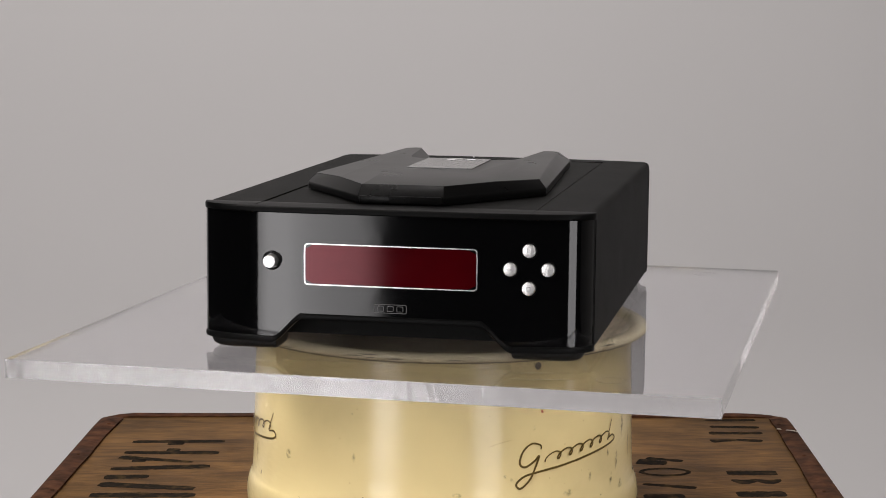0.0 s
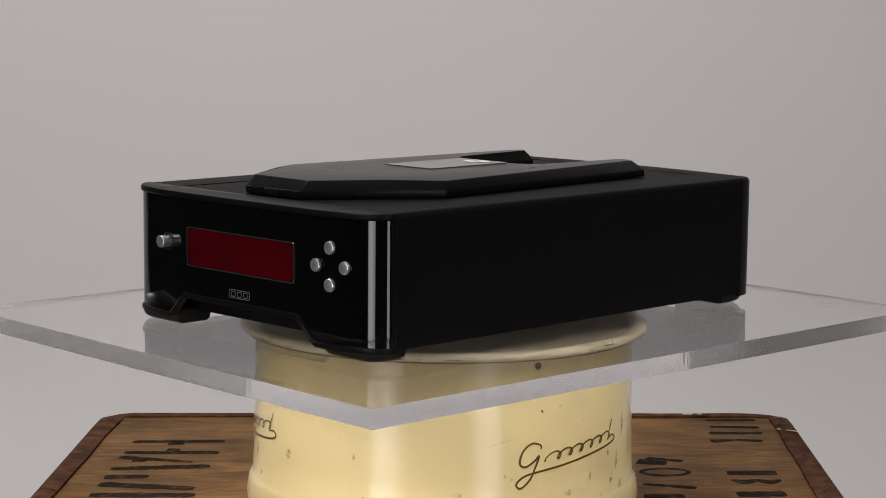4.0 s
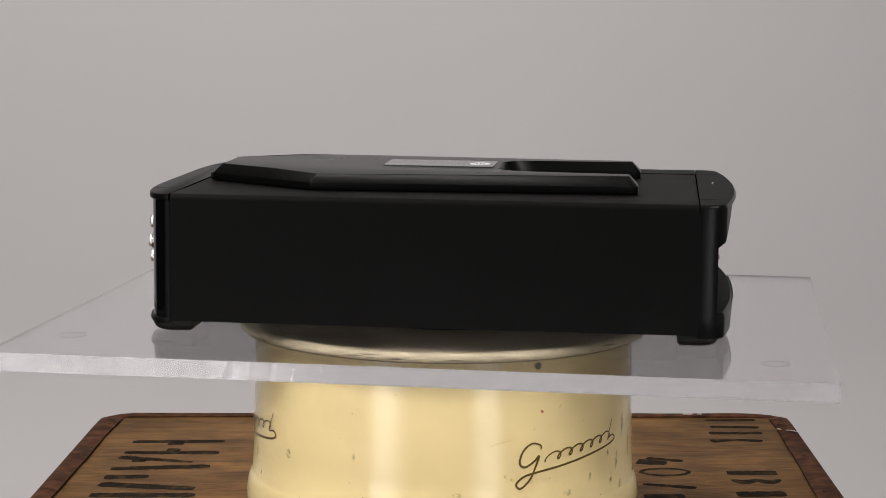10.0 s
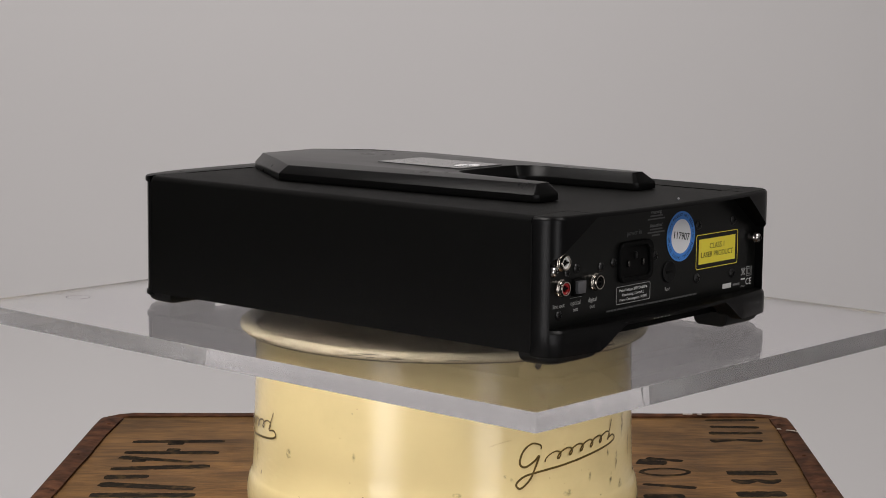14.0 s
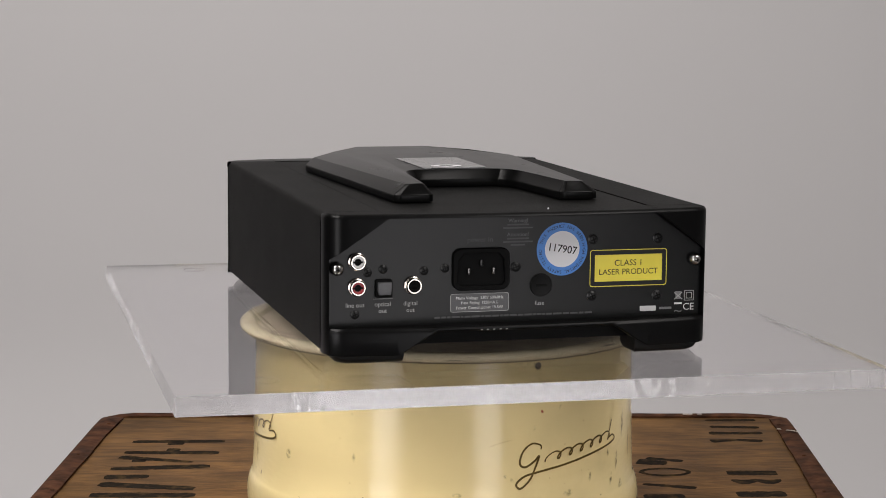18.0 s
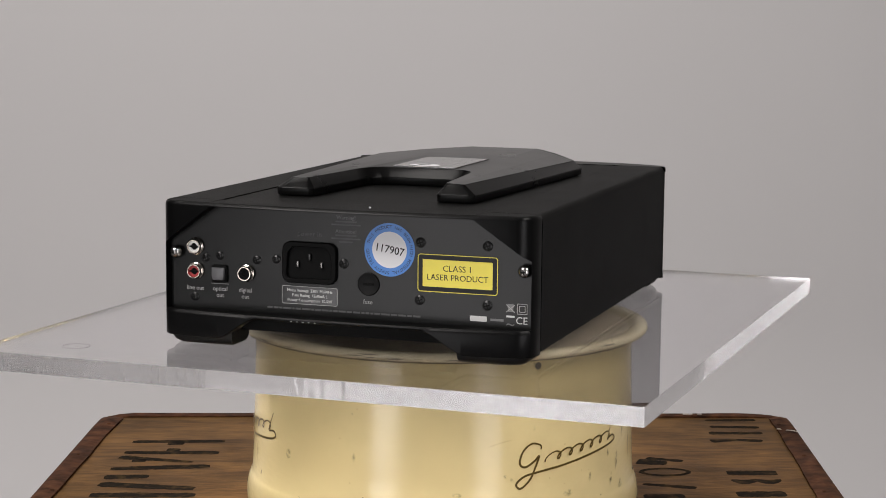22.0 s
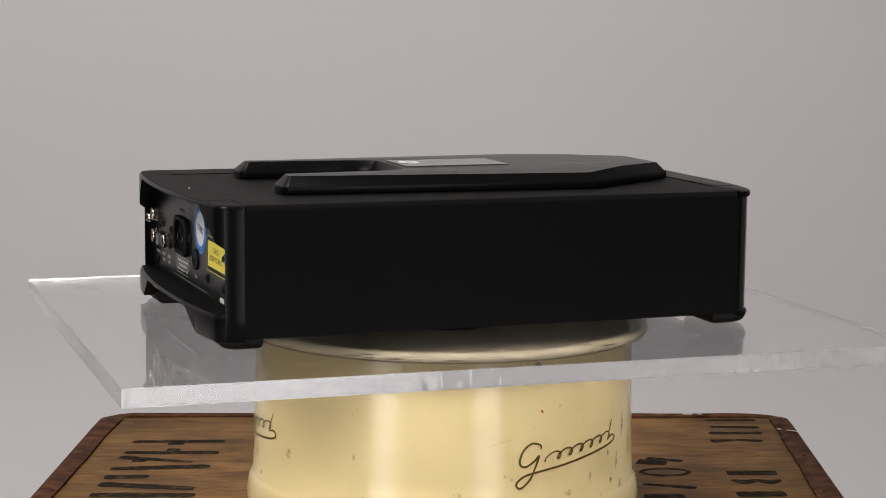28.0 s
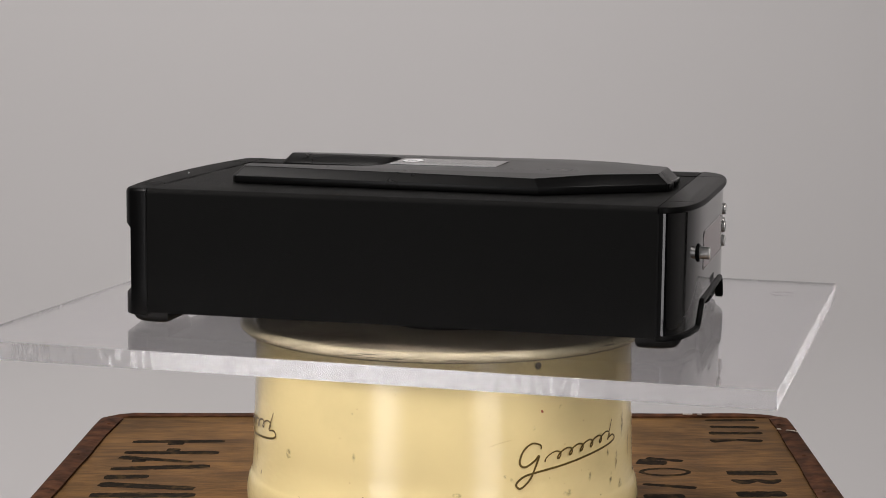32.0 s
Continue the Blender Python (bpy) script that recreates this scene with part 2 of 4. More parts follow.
def lathe(profile, seg=48, m=None, bm=None):
    """Turns (radius, height) pairs round z; m places the result."""
    bm = bm or bmesh.new()
    m = m or Matrix()
    rings = []
    for r, h in profile:
        if r < 1e-6:
            rings.append([bm.verts.new(m @ Vector((0, 0, h)))])
        else:
            rings.append([bm.verts.new(m @ Vector((r * math.cos(2 * math.pi * i / seg), r * math.sin(2 * math.pi * i / seg), h))) for i in range(seg)])
    for a, b in zip(rings, rings[1:]):
        for i in range(seg):
            j = (i + 1) % seg
            if len(a) == 1 and len(b) == 1:
                break
            if len(a) == 1:
                bm.faces.new((a[0], b[i], b[j]))
            elif len(b) == 1:
                bm.faces.new((a[i], a[j], b[0]))
            else:
                bm.faces.new((a[i], a[j], b[j], b[i]))
    return bm


def prism(outline, z0, z1, m=None, bm=None, bevel=0.0):
    """A flat polygon with thickness."""
    bm = bm or bmesh.new()
    m = m or Matrix()
    lo = [bm.verts.new(m @ Vector((x, y, z0))) for x, y in outline]
    hi = [bm.verts.new(m @ Vector((x, y, z1))) for x, y in outline]
    bm.faces.new(lo[::-1])
    top = bm.faces.new(hi)
    for i in range(len(lo)):
        j = (i + 1) % len(lo)
        bm.faces.new((lo[i], lo[j], hi[j], hi[i]))
    if bevel:
        bmesh.ops.bevel(bm, geom=list(top.edges), offset=bevel, segments=2, affect="EDGES", profile=0.5)
    return bm


def rounded(w, h, r, n=6, cx=0.0, cy=0.0):
    pts = []
    for sx, sy, a0 in ((1, 1, 0), (-1, 1, 90), (-1, -1, 180), (1, -1, 270)):
        for i in range(n + 1):
            a = radians(a0 + 90 * i / n)
            pts.append((cx + sx * (w / 2 - r) + r * math.cos(a), cy + sy * (h / 2 - r) + r * math.sin(a)))
    return pts


def frame_ring(w, h, r, line, z0, z1, m, cx=0.0, cy=0.0):
    """A thin rounded frame line."""
    bm = bmesh.new()
    o = rounded(w, h, r, 6, cx, cy)
    i = rounded(w - 2 * line, h - 2 * line, max(r - line, 0.0002), 6, cx, cy)
    rings = [[bm.verts.new(m @ Vector((x, y, z))) for x, y in p] for p, z in ((o, z0), (o, z1), (i, z1), (i, z0))]
    for a, b in zip(rings, rings[1:]):
        for k in range(len(a)):
            j = (k + 1) % len(a)
            bm.faces.new((a[k], a[j], b[j], b[k]))
    return bm


def letters(text, size, m, depth=0.0001, align="CENTER", bold=0.0, bm=None, stretch=1.0):
    """Text in the built-in font as mesh."""
    cu = bpy.data.curves.new("text", "FONT")
    cu.body, cu.size, cu.align_x, cu.align_y = text, size, align, "CENTER"
    cu.extrude, cu.offset, cu.resolution_u = depth, bold, 3
    ob = bpy.data.objects.new("text", cu)
    scene.collection.objects.link(ob)
    dg = bpy.context.evaluated_depsgraph_get()
    me = bpy.data.meshes.new_from_object(ob.evaluated_get(dg))
    bm = bm or bmesh.new()
    me.transform(m @ Matrix.Diagonal((stretch, 1, 1, 1)))
    bm.from_mesh(me)
    bpy.data.objects.remove(ob)
    bpy.data.curves.remove(cu)
    bpy.data.meshes.remove(me)
    return bm


def placed(name, label, category, at, group=""):
    ob = tagged(new(name), label, category, group)
    ob.location = at
    return ob


# ---- setting ----
CRATE_TOP = 0.500
PLATE_TOP = 0.629
PLATE_LOW = 0.619


def setting():
    tagged(part("floor", box(-3, 3, -3, 2.2, -0.1, 0.0), M_FLOOR), "dark grey studio floor", "floor", kind="structure")
    # seamless paper that curves from the wall on to the floor
    bm = bmesh.new()
    prof = [(1.62, 3.0), (1.62, 0.35)] + [(1.62 - 0.35 + 0.35 * math.cos(radians(a)), 0.355 - 0.35 * math.sin(radians(a))) for a in range(10, 91, 10)] + [(0.75, 0.005)]
    rows = [[bm.verts.new((x, y, z)) for y, z in prof] for x in (-2.2, -1.1, 0, 1.1, 2.2)]
    for a, b in zip(rows, rows[1:]):
        for i in range(len(prof) - 1):
            bm.faces.new((a[i], b[i], b[i + 1], a[i + 1]))
    ob = part("backdrop", bm, M_BACKDROP)
    so = ob.modifiers.new("thick", "SOLIDIFY")
    so.thickness = 0.002
    tagged(ob, "plain light grey seamless paper backdrop", "backdrop", kind="structure")
    # unseen walls; the east one is pale to brighten the sheet's edge
    for name, b, m, words in (("wall_north", (-3, 3, 2.2, 2.3, 0, 3.2), M_STUDIO, "dark unlit studio wall"), ("wall_south", (-3, 3, -3.1, -3, 0, 3.2), M_STUDIO, "dark unlit studio wall"),
                              ("wall_west", (-3.1, -3, -3.1, 2.3, 0, 3.2), M_STUDIO, "dark unlit studio wall"), ("wall_east", (3, 3.1, -3.1, 2.3, 0, 3.2), M_PALEWALL, "unseen pale grey studio wall"),
                              ("ceiling", (-3.1, 3.1, -3.1, 2.3, 3.2, 3.3), M_STUDIO, "dark unlit studio ceiling")):
        tagged(part(name, box(*b), m), words, "ceiling" if name == "ceiling" else "wall", kind="structure")


setting()


# ---- the tea chest ----
def tea_chest():
    chest = placed("tea_chest", "old plywood tea chest with rusty tin edge strips and black stencilling", "crate", (0.0025, 0.026, 0.0))
    chest.rotation_euler = (0, radians(-0.75), radians(-1.0))
    w, d, z = 0.2600, 0.262, CRATE_TOP
    part("top_panel", box(-w + 0.004, w - 0.004, -d + 0.004, d - 0.004, z - 0.008, z, 0.001), M_WOOD, chest)
    for sx in (-1, 1):
        part("side_panel", box(min(sx * (w - 0.012), sx * (w - 0.003)), max(sx * (w - 0.012), sx * (w - 0.003)), -d + 0.004, d - 0.004, 0, z - 0.0085), M_WOOD, chest)
    for sy in (-1, 1):
        part("end_panel", box(-w + 0.0125, w - 0.0125, min(sy * (d - 0.012), sy * (d - 0.003)), max(sy * (d - 0.012), sy * (d - 0.003)), 0, z - 0.0085), M_WOOD, chest)

    def strip(axis, side, wid, wid_back=None):
        """A thin folded tin strip over an edge, a little wavy and dented."""
        bm = bmesh.new()
        n = 42
        rows = []
        for i in range(n + 1):
            half, run = (w, d) if axis == 0 else (d, w)
            s = -run + 2 * run * i / n
            k = noise.noise(Vector((s * 14, side * 3.1, axis * 7.7)))
            k2 = noise.noise(Vector((s * 40, side * 5.1, axis * 2.7)))
            inner = wid + ((wid_back or wid) - wid) * i / n + 0.0016 * k + 0.0008 * k2
            up = 0.0011 + 0.0010 * k2 + 0.0008 * k
            out = 0.0006 * k2 + 0.0006 * k
            droop = 0.0040 * max(0.0, (abs(s) - run + 0.030) / 0.030) ** 2
            prof = [(half - inner, z + 0.0002), (half - inner, z + 0.0012 + max(0, up) * 0.4), (half - inner * 0.5, z + 0.0014 + max(0, up)), (half - 0.0025, z + 0.0016 + 0.4 * max(0, up)), (half - 0.0006, z + 0.0004), (half + 0.0004 + out, z - 0.003), (half + 0.0004 + out, z - 0.020), (half - 0.0026, z - 0.020)]
            rows.append([bm.verts.new((side * q, s, h - droop) if axis == 0 else (s, side * q, h - droop)) for q, h in prof])
        for a, b in zip(rows, rows[1:]):
            for j in range(len(a) - 1):
                bm.faces.new((a[j], b[j], b[j + 1], a[j + 1]))
        bm.faces.new(rows[0])
        bm.faces.new(rows[-1])
        return part("edge_strip", bm, M_RUST, chest, "rusty brown tin strip with dents", angle=50)

    s0 = strip(0, -1, 0.0110, 0.0180)
    s1 = strip(0, 1, 0.0215, 0.0142)
    strip(1, 1, 0.0112)
    strip(1, -1, 0.0205)
    # nails along the strips
    for sd, st in ((-1, s0), (1, s1)):
        for i in range(6):
            y = -0.23 + 0.085 * i + 0.012 * (i % 3)
            part("nail", lathe([(0.0, 0.0006), (0.0010, 0.0005), (0.0016, 0.0)], 10, pose(sd * (0.251 - 0.003 * (i % 2)), y, z + 0.0026)), M_RUST, st)
    # a bright scrape across one strip, and scraps on the far edge
    for x, y, w_, a in ((0.2450, 0.1985, 0.004, -14), (0.2530, 0.1940, 0.007, -22), (0.2565, 0.1905, 0.003, -28)):
        part("scrape", prism([(-w_ / 2, -0.0009), (w_ / 2, -0.0012), (w_ / 2 - 0.001, 0.0010), (-w_ / 2 + 0.001, 0.0011)], 0, 0.0003, pose(x, y, z + 0.0036, 0, 0, a)), M_BRIGHT, s1)
    for x, w_ in ((0.181, 0.007), (0.192, 0.003)):
        part("scrape", box(x, x + w_, d - 0.0088, d - 0.0062, z + 0.0020, z + 0.0026), M_BRIGHT, chest)
    part("staple", box(-0.1345, -0.1325, 0.226, 0.2275, z, z + 0.0006), M_BRIGHT, chest)

    # stencilled letters
    def stroke(x0, y0, x1, y1, w0, w1, seed, bow=0.0):
        bm = bmesh.new()
        n = 40
        far = x0 > 0
        w0, w1 = (w0 * 1.3, w1 * 1.3) if far else (w0, w1)
        x0, x1, y0, y1 = x0 + (0.0095 if far else 0.003), x1 + (0.0095 if far else 0.003), y0 - (0.004 if far else 0), y1 - (0.004 if far else 0)
        up, dn = [], []
        dx, dy = x1 - x0, y1 - y0
        ln = math.hypot(dx, dy)
        nx, ny = -dy / ln, dx / ln
        for i in range(n + 1):
            f = i / n
            wd = (w0 + (w1 - w0) * f) / 2
            wd *= 1 + 0.18 * noise.noise(Vector((f * 5, seed * 3.3, 0))) + 0.16 * noise.noise(Vector((f * 23, seed * 7.3, 2)))
            sag = bow * abs(math.sin(2 * math.pi * f))
            end = min(1.0, 0.62 + 6 * min(f, 1 - f))
            up.append(bm.verts.new((x0 + dx * f + nx * wd * end, y0 + dy * f + ny * wd * end + 0.3 * sag, z + 0.00012)))
            dn.append(bm.verts.new((x0 + dx * f - nx * wd * end, y0 + dy * f - ny * wd * end + sag, z + 0.00012)))
        for i in range(n):
            bm.faces.new((dn[i], dn[i + 1], up[i + 1], up[i]))
        return part("stencil_stroke", bm, M_STENCIL, chest)

    for k, s in enumerate((
            (-0.2245, 0.1705, -0.1585, 0.1725, 0.0085, 0.0085), (-0.1985, 0.1655, -0.1865, 0.1660, 0.010, 0.008),
            (-0.2245, 0.1380, -0.1580, 0.1375, 0.0105, 0.0105), (-0.1960, 0.1460, -0.1865, 0.1460, 0.009, 0.007),
            (-0.2255, 0.1240, -0.1725, 0.1100, 0.0110, 0.0050), (-0.2150, 0.1150, -0.2050, 0.1145, 0.010, 0.008),
            (-0.2255, 0.0905, -0.1590, 0.0985, 0.0090, 0.0115), (-0.2255, 0.0670, -0.1960, 0.0700, 0.0120, 0.0095),
            (-0.2255, 0.0490, -0.1610, 0.0380, 0.0130, 0.0105), (-0.2260, 0.0210, -0.1580, 0.0215, 0.0125, 0.0110),
            (-0.2260, -0.0080, -0.1600, -0.0040, 0.0110, 0.0110), (-0.2260, -0.0380, -0.1600, -0.0400, 0.0110, 0.0110))):
        stroke(*s, k)
    # the other row of letters, read from the far edge towards the drum's side
    for k, q in enumerate((
            (0.1870, 0.2470, 0.2245, 0.2485, 0.0050, 0.0060), (0.1880, 0.2260, 0.2240, 0.2235, 0.0060, 0.0055),
            (0.1850, 0.2045, 0.2240, 0.2055, 0.0070, 0.0060), (0.1835, 0.1790, 0.2020, 0.1835, 0.0080, 0.0045), (0.2020, 0.1835, 0.2205, 0.1795, 0.0045, 0.0070),
            (0.1330, 0.1275, 0.1575, 0.1190, 0.0050, 0.0050), (0.1260, 0.1180, 0.1460, 0.1130, 0.0120, 0.0090), (0.1250, 0.0560, 0.1590, 0.0460, 0.0040, 0.0065),
            (0.1230, 0.0240, 0.1495, 0.0255, 0.0080, 0.0080), (0.1835, 0.0860, 0.2170, 0.0865, 0.0100, 0.0095), (0.1830, 0.0300, 0.2150, 0.0315, 0.0110, 0.0100))):
        stroke(*q, k + 40)
    stroke(0.1840, 0.0665, 0.2170, 0.0670, 0.0050, 0.0050, 71, -0.0075)
    ring = bmesh.new()
    inner, outer_ = [], []
    for i in range(40):
        a = 2 * math.pi * i / 40
        wob = 1 + 0.05 * noise.noise(Vector((3 * math.cos(a), 3 * math.sin(a), 4)))
        outer_.append(ring.verts.new((0.1520 + 0.0175 * wob * math.cos(a), 0.0845 + 0.0120 * wob * math.sin(a), z + 0.00014)))
        inner.append(ring.verts.new((0.1520 + 0.0140 * math.cos(a), 0.0845 + 0.0070 * wob * math.sin(a), z + 0.00014)))
    for i in range(40):
        j = (i + 1) % 40
        ring.faces.new((outer_[i], outer_[j], inner[j], inner[i]))
    part("stencil_stroke", ring, M_STENCIL, chest)


tea_chest()


# ---- the enamelled drum ----
def drum_radius(z):
    return 0.1140 + (0.605 - z) / 0.079 * 0.0022


def on_drum(deg, z, out=0.0004):
    r = drum_radius(z) + out
    return Vector((r * math.sin(radians(deg)), -r * math.cos(radians(deg)), z))


def ribbon(pts, width, out=0.0004, closed=False):
    """A flat band laid on the drum's wall along a smooth path of (degrees, height)."""
    def cat(p0, p1, p2, p3, t):
        return tuple(0.5 * (2 * b + (c - a) * t + (2 * a - 5 * b + 4 * c - d) * t * t + (3 * b - a - 3 * c + d) * t ** 3) for a, b, c, d in zip(p0, p1, p2, p3))
    path = []
    q = [pts[0]] + list(pts) + [pts[-1]]
    for i in range(len(pts) - 1):
        for s in range(6):
            path.append(cat(q[i], q[i + 1], q[i + 2], q[i + 3], s / 6))
    path.append(pts[-1])
    bm = bmesh.new()
    rows = []
    for i, (a, z) in enumerate(path):
        a0, z0 = path[max(0, i - 1)]
        a1, z1 = path[min(len(path) - 1, i + 1)]
        dx, dz = radians(a1 - a0) * 0.115, z1 - z0
        ln = math.hypot(dx, dz) or 1
        w = width * (0.5 + 0.5 * min(1, 4 * min(i, len(path) - 1 - i) / len(path) + 0.3)) / 2
        nx, nz = -dz / ln * w, dx / ln * w
        rows.append((bm.verts.new(on_drum(a + math.degrees(nx / 0.115), z + nz, out)), bm.verts.new(on_drum(a - math.degrees(nx / 0.115), z - nz, out))))
    for a, b in zip(rows, rows[1:]):
        bm.faces.new((a[0], b[0], b[1], a[1]))
    return bm


def drum():
    d = placed("metal_drum", "cream enamelled metal drum with brown flourishes, scuffed", "drum", (0, 0, 0))
    z = CRATE_TOP
    wall = [(0.0, z + 0.002), (0.106, z + 0.002), (0.108, z), (0.1135, z), (0.1168, z + 0.004), (0.1188, z + 0.010), (0.1198, z + 0.017), (0.1196, z + 0.023), (0.1186, z + 0.028), (0.1172, z + 0.0315),
            (drum_radius(z + 0.033), z + 0.033), (drum_radius(z + 0.05), z + 0.05), (drum_radius(z + 0.08), z + 0.08), (0.1140, 0.605), (0.1139, 0.6095), (0.1136, 0.6101), (0.100, 0.6101), (0.0, 0.6101)]
    part("body", lathe(wall, 128), M_CREAM, d, angle=60)
    lid = [(0.1142, 0.6104), (0.1206, 0.6106), (0.1227, 0.6114), (0.1236, 0.6130), (0.1231, 0.6147), (0.1214, 0.6157), (0.1185, 0.6160), (0.1155, 0.6157), (0.1138, 0.6146), (0.1128, 0.6128), (0.1124, 0.6126), (0.060, 0.6126), (0.0, 0.6126)]
    part("lid", lathe(lid, 128), M_LID, d, "cream lid with a rolled rim, chipped", angle=60)
    part("recess", lathe([(0.1122, 0.6124), (0.1122, 0.6129), (0.0, 0.6129)], 96), M_RECESS, d, "dirty cream recessed lid top, darkened for the player's shade")
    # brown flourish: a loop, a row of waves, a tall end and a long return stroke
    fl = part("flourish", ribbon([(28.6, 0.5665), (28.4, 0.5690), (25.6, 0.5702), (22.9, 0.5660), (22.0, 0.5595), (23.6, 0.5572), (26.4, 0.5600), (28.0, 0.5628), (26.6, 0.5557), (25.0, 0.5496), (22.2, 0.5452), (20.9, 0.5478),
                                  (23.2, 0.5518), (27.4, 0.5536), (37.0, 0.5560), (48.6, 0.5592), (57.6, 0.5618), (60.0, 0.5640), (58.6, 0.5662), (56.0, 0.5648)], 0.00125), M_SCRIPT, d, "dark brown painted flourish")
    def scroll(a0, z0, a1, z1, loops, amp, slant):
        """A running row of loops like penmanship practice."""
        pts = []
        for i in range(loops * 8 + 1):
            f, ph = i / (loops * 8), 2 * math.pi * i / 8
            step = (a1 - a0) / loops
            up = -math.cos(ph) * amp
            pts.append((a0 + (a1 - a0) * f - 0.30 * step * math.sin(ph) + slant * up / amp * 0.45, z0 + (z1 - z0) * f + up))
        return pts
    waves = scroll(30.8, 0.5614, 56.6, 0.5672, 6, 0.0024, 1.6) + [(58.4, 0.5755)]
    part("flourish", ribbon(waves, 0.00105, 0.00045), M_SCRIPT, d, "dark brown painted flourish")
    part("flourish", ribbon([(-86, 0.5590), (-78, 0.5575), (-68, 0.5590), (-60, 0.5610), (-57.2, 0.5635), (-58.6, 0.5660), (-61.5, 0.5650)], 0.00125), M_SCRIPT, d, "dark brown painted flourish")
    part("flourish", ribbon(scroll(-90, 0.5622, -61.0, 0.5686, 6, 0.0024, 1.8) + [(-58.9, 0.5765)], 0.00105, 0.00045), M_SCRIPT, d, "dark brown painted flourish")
    rnd = random.Random(5)

    def chip(deg, zz, w, h, m, name="chip", lean=0.0):
        bm = bmesh.new()
        n = 14
        vs = []
        for i in range(n):
            a = 2 * math.pi * i / n
            r = 0.75 + 0.4 * rnd.random()
            up = h / 2 * r * math.sin(a)
            vs.append(bm.verts.new(on_drum(deg + math.degrees((w / 2 * r * math.cos(a) + lean * up) / 0.115), zz + up, 0.00035)))
        bm.faces.new(vs)
        part(name, bm, m, d)

    chip(29.0, 0.5879, 0.0016, 0.0017, M_CHIPRED, lean=-0.5)
    for deg, zz, w, h, lean in ((35.3, 0.5902, 0.0011, 0.0007, 0.6), (34.8, 0.5889, 0.0008, 0.0006, 0.6), (-73.4, 0.5377, 0.0016, 0.0008, 0), (-67.3, 0.5376, 0.0010, 0.0034, 0.5),
                                (-26.3, 0.5860, 0.0012, 0.0004, 0), (-22.4, 0.5390, 0.0012, 0.0006, 0), (-44.8, 0.5325, 0.0010, 0.0006, 0), (14.2, 0.5362, 0.0010, 0.0008, 0), (52.0, 0.5330, 0.0012, 0.0007, 0)):
        chip(deg, zz, w, h, M_CHIP, lean=lean)
    # soft dark smudges, most of them below and beside the flourish
    for deg, zz, w, h, lean in ((46.9, 0.5456, 0.0044, 0.0056, 0.2), (57.7, 0.5403, 0.0038, 0.0090, 0.4), (56.1, 0.5566, 0.0030, 0.0060, 0.3), (61.2, 0.5502, 0.0046, 0.0130, 0.3), (17.8, 0.5524, 0.0034, 0.0030, -0.6),
                                (19.6, 0.5503, 0.0026, 0.0032, -0.4), (38.4, 0.5392, 0.0090, 0.0044, 0), (26.4, 0.5788, 0.0024, 0.0026, 0), (-25.5, 0.5613, 0.0030, 0.0050, 0), (66.0, 0.5700, 0.0050, 0.0200, 0.2),
                                (72.0, 0.5560, 0.0050, 0.0180, 0), (-72.0, 0.5480, 0.0050, 0.0160, 0.2), (-50.0, 0.5560, 0.0060, 0.0060, 0), (4.0, 0.5430, 0.0070, 0.0030, 0), (64.0, 0.5340, 0.0080, 0.0070, 0)):
        chip(deg, zz, w, h, M_SMUDGE, "smudge", lean)
    # a broken reddish scratch
    for i in range(14):
        f = i / 13
        if i not in (4, 5, 9):
            chip(13.4 + 5.6 * f + rnd.uniform(-.15, .15), 0.5704 + 0.0030 * f + rnd.uniform(-.0002, .0002), rnd.uniform(0.0007, 0.0013), rnd.uniform(0.0003, 0.0005), M_SCRATCH, "scratch")
    for i in range(14):
        chip(rnd.uniform(-70, 72), rnd.uniform(0.527, 0.60), rnd.uniform(0.0004, 0.0008), rnd.uniform(0.0003, 0.0007), M_SCRATCH, "speck")
    # worn spots on the lid's rim
    for i in range(20):
        a, w = rnd.uniform(-80, 80), rnd.uniform(0.003, 0.014)
        bm = bmesh.new()
        rr, zz = rnd.choice(((0.12372, 0.6130), (0.1234, 0.6141), (0.1225, 0.6152), (0.12355, 0.6124)))
        h = rnd.uniform(0.00012, 0.0004)
        pts = [(a - math.degrees(w / 2 / 0.123), zz), (a - math.degrees(w / 5 / 0.123), zz + h), (a + math.degrees(w / 3 / 0.123), zz + h * 0.6), (a + math.degrees(w / 2 / 0.123), zz), (a, zz - h)]
        bm.faces.new([bm.verts.new((rr * math.sin(radians(p)), -rr * math.cos(radians(p)), q)) for p, q in pts])
        part("worn_spot", bm, M_CHIP, d)
    # the darkness of the gap between lid and body, put in as a dark ring
    part("rim_gap", lathe([(0.1160, 0.6100), (0.1209, 0.6101), (0.1209, 0.6107), (0.1160, 0.6107)], 128), M_GAP, d, "thin dark ring for the gap under the rim")
    # dark hole in the lid's skirt
    bm = lathe([(0.0, 0.0004), (0.0018, 0.0004), (0.0021, 0.0)], 16, Matrix.Translation(on_drum(27.6, 0.6058, 0.0002)) @ pose(0, 0, 0, 90, 0, 27.6))
    part("rivet_hole", bm, M_CHIP, d)


drum()


def bearing():
    """The black disc on the lid that carries and turns the sheet."""
    b = placed("turntable_base", "small black round motorised turntable on the drum's lid", "turntable", (0, 0, 0.6130))
    part("base", lathe([(0.0, 0.0), (0.032, 0.0), (0.034, 0.001), (0.034, 0.0022), (0.0, 0.0022)], 64), M_RUBBER, b)
    part("disc", lathe([(0.0, 0.0024), (0.034, 0.0024), (0.035, 0.0034), (0.035, 0.0050), (0.034, 0.0058), (0.0, 0.0058)], 64), M_RUBBER, b)


bearing()


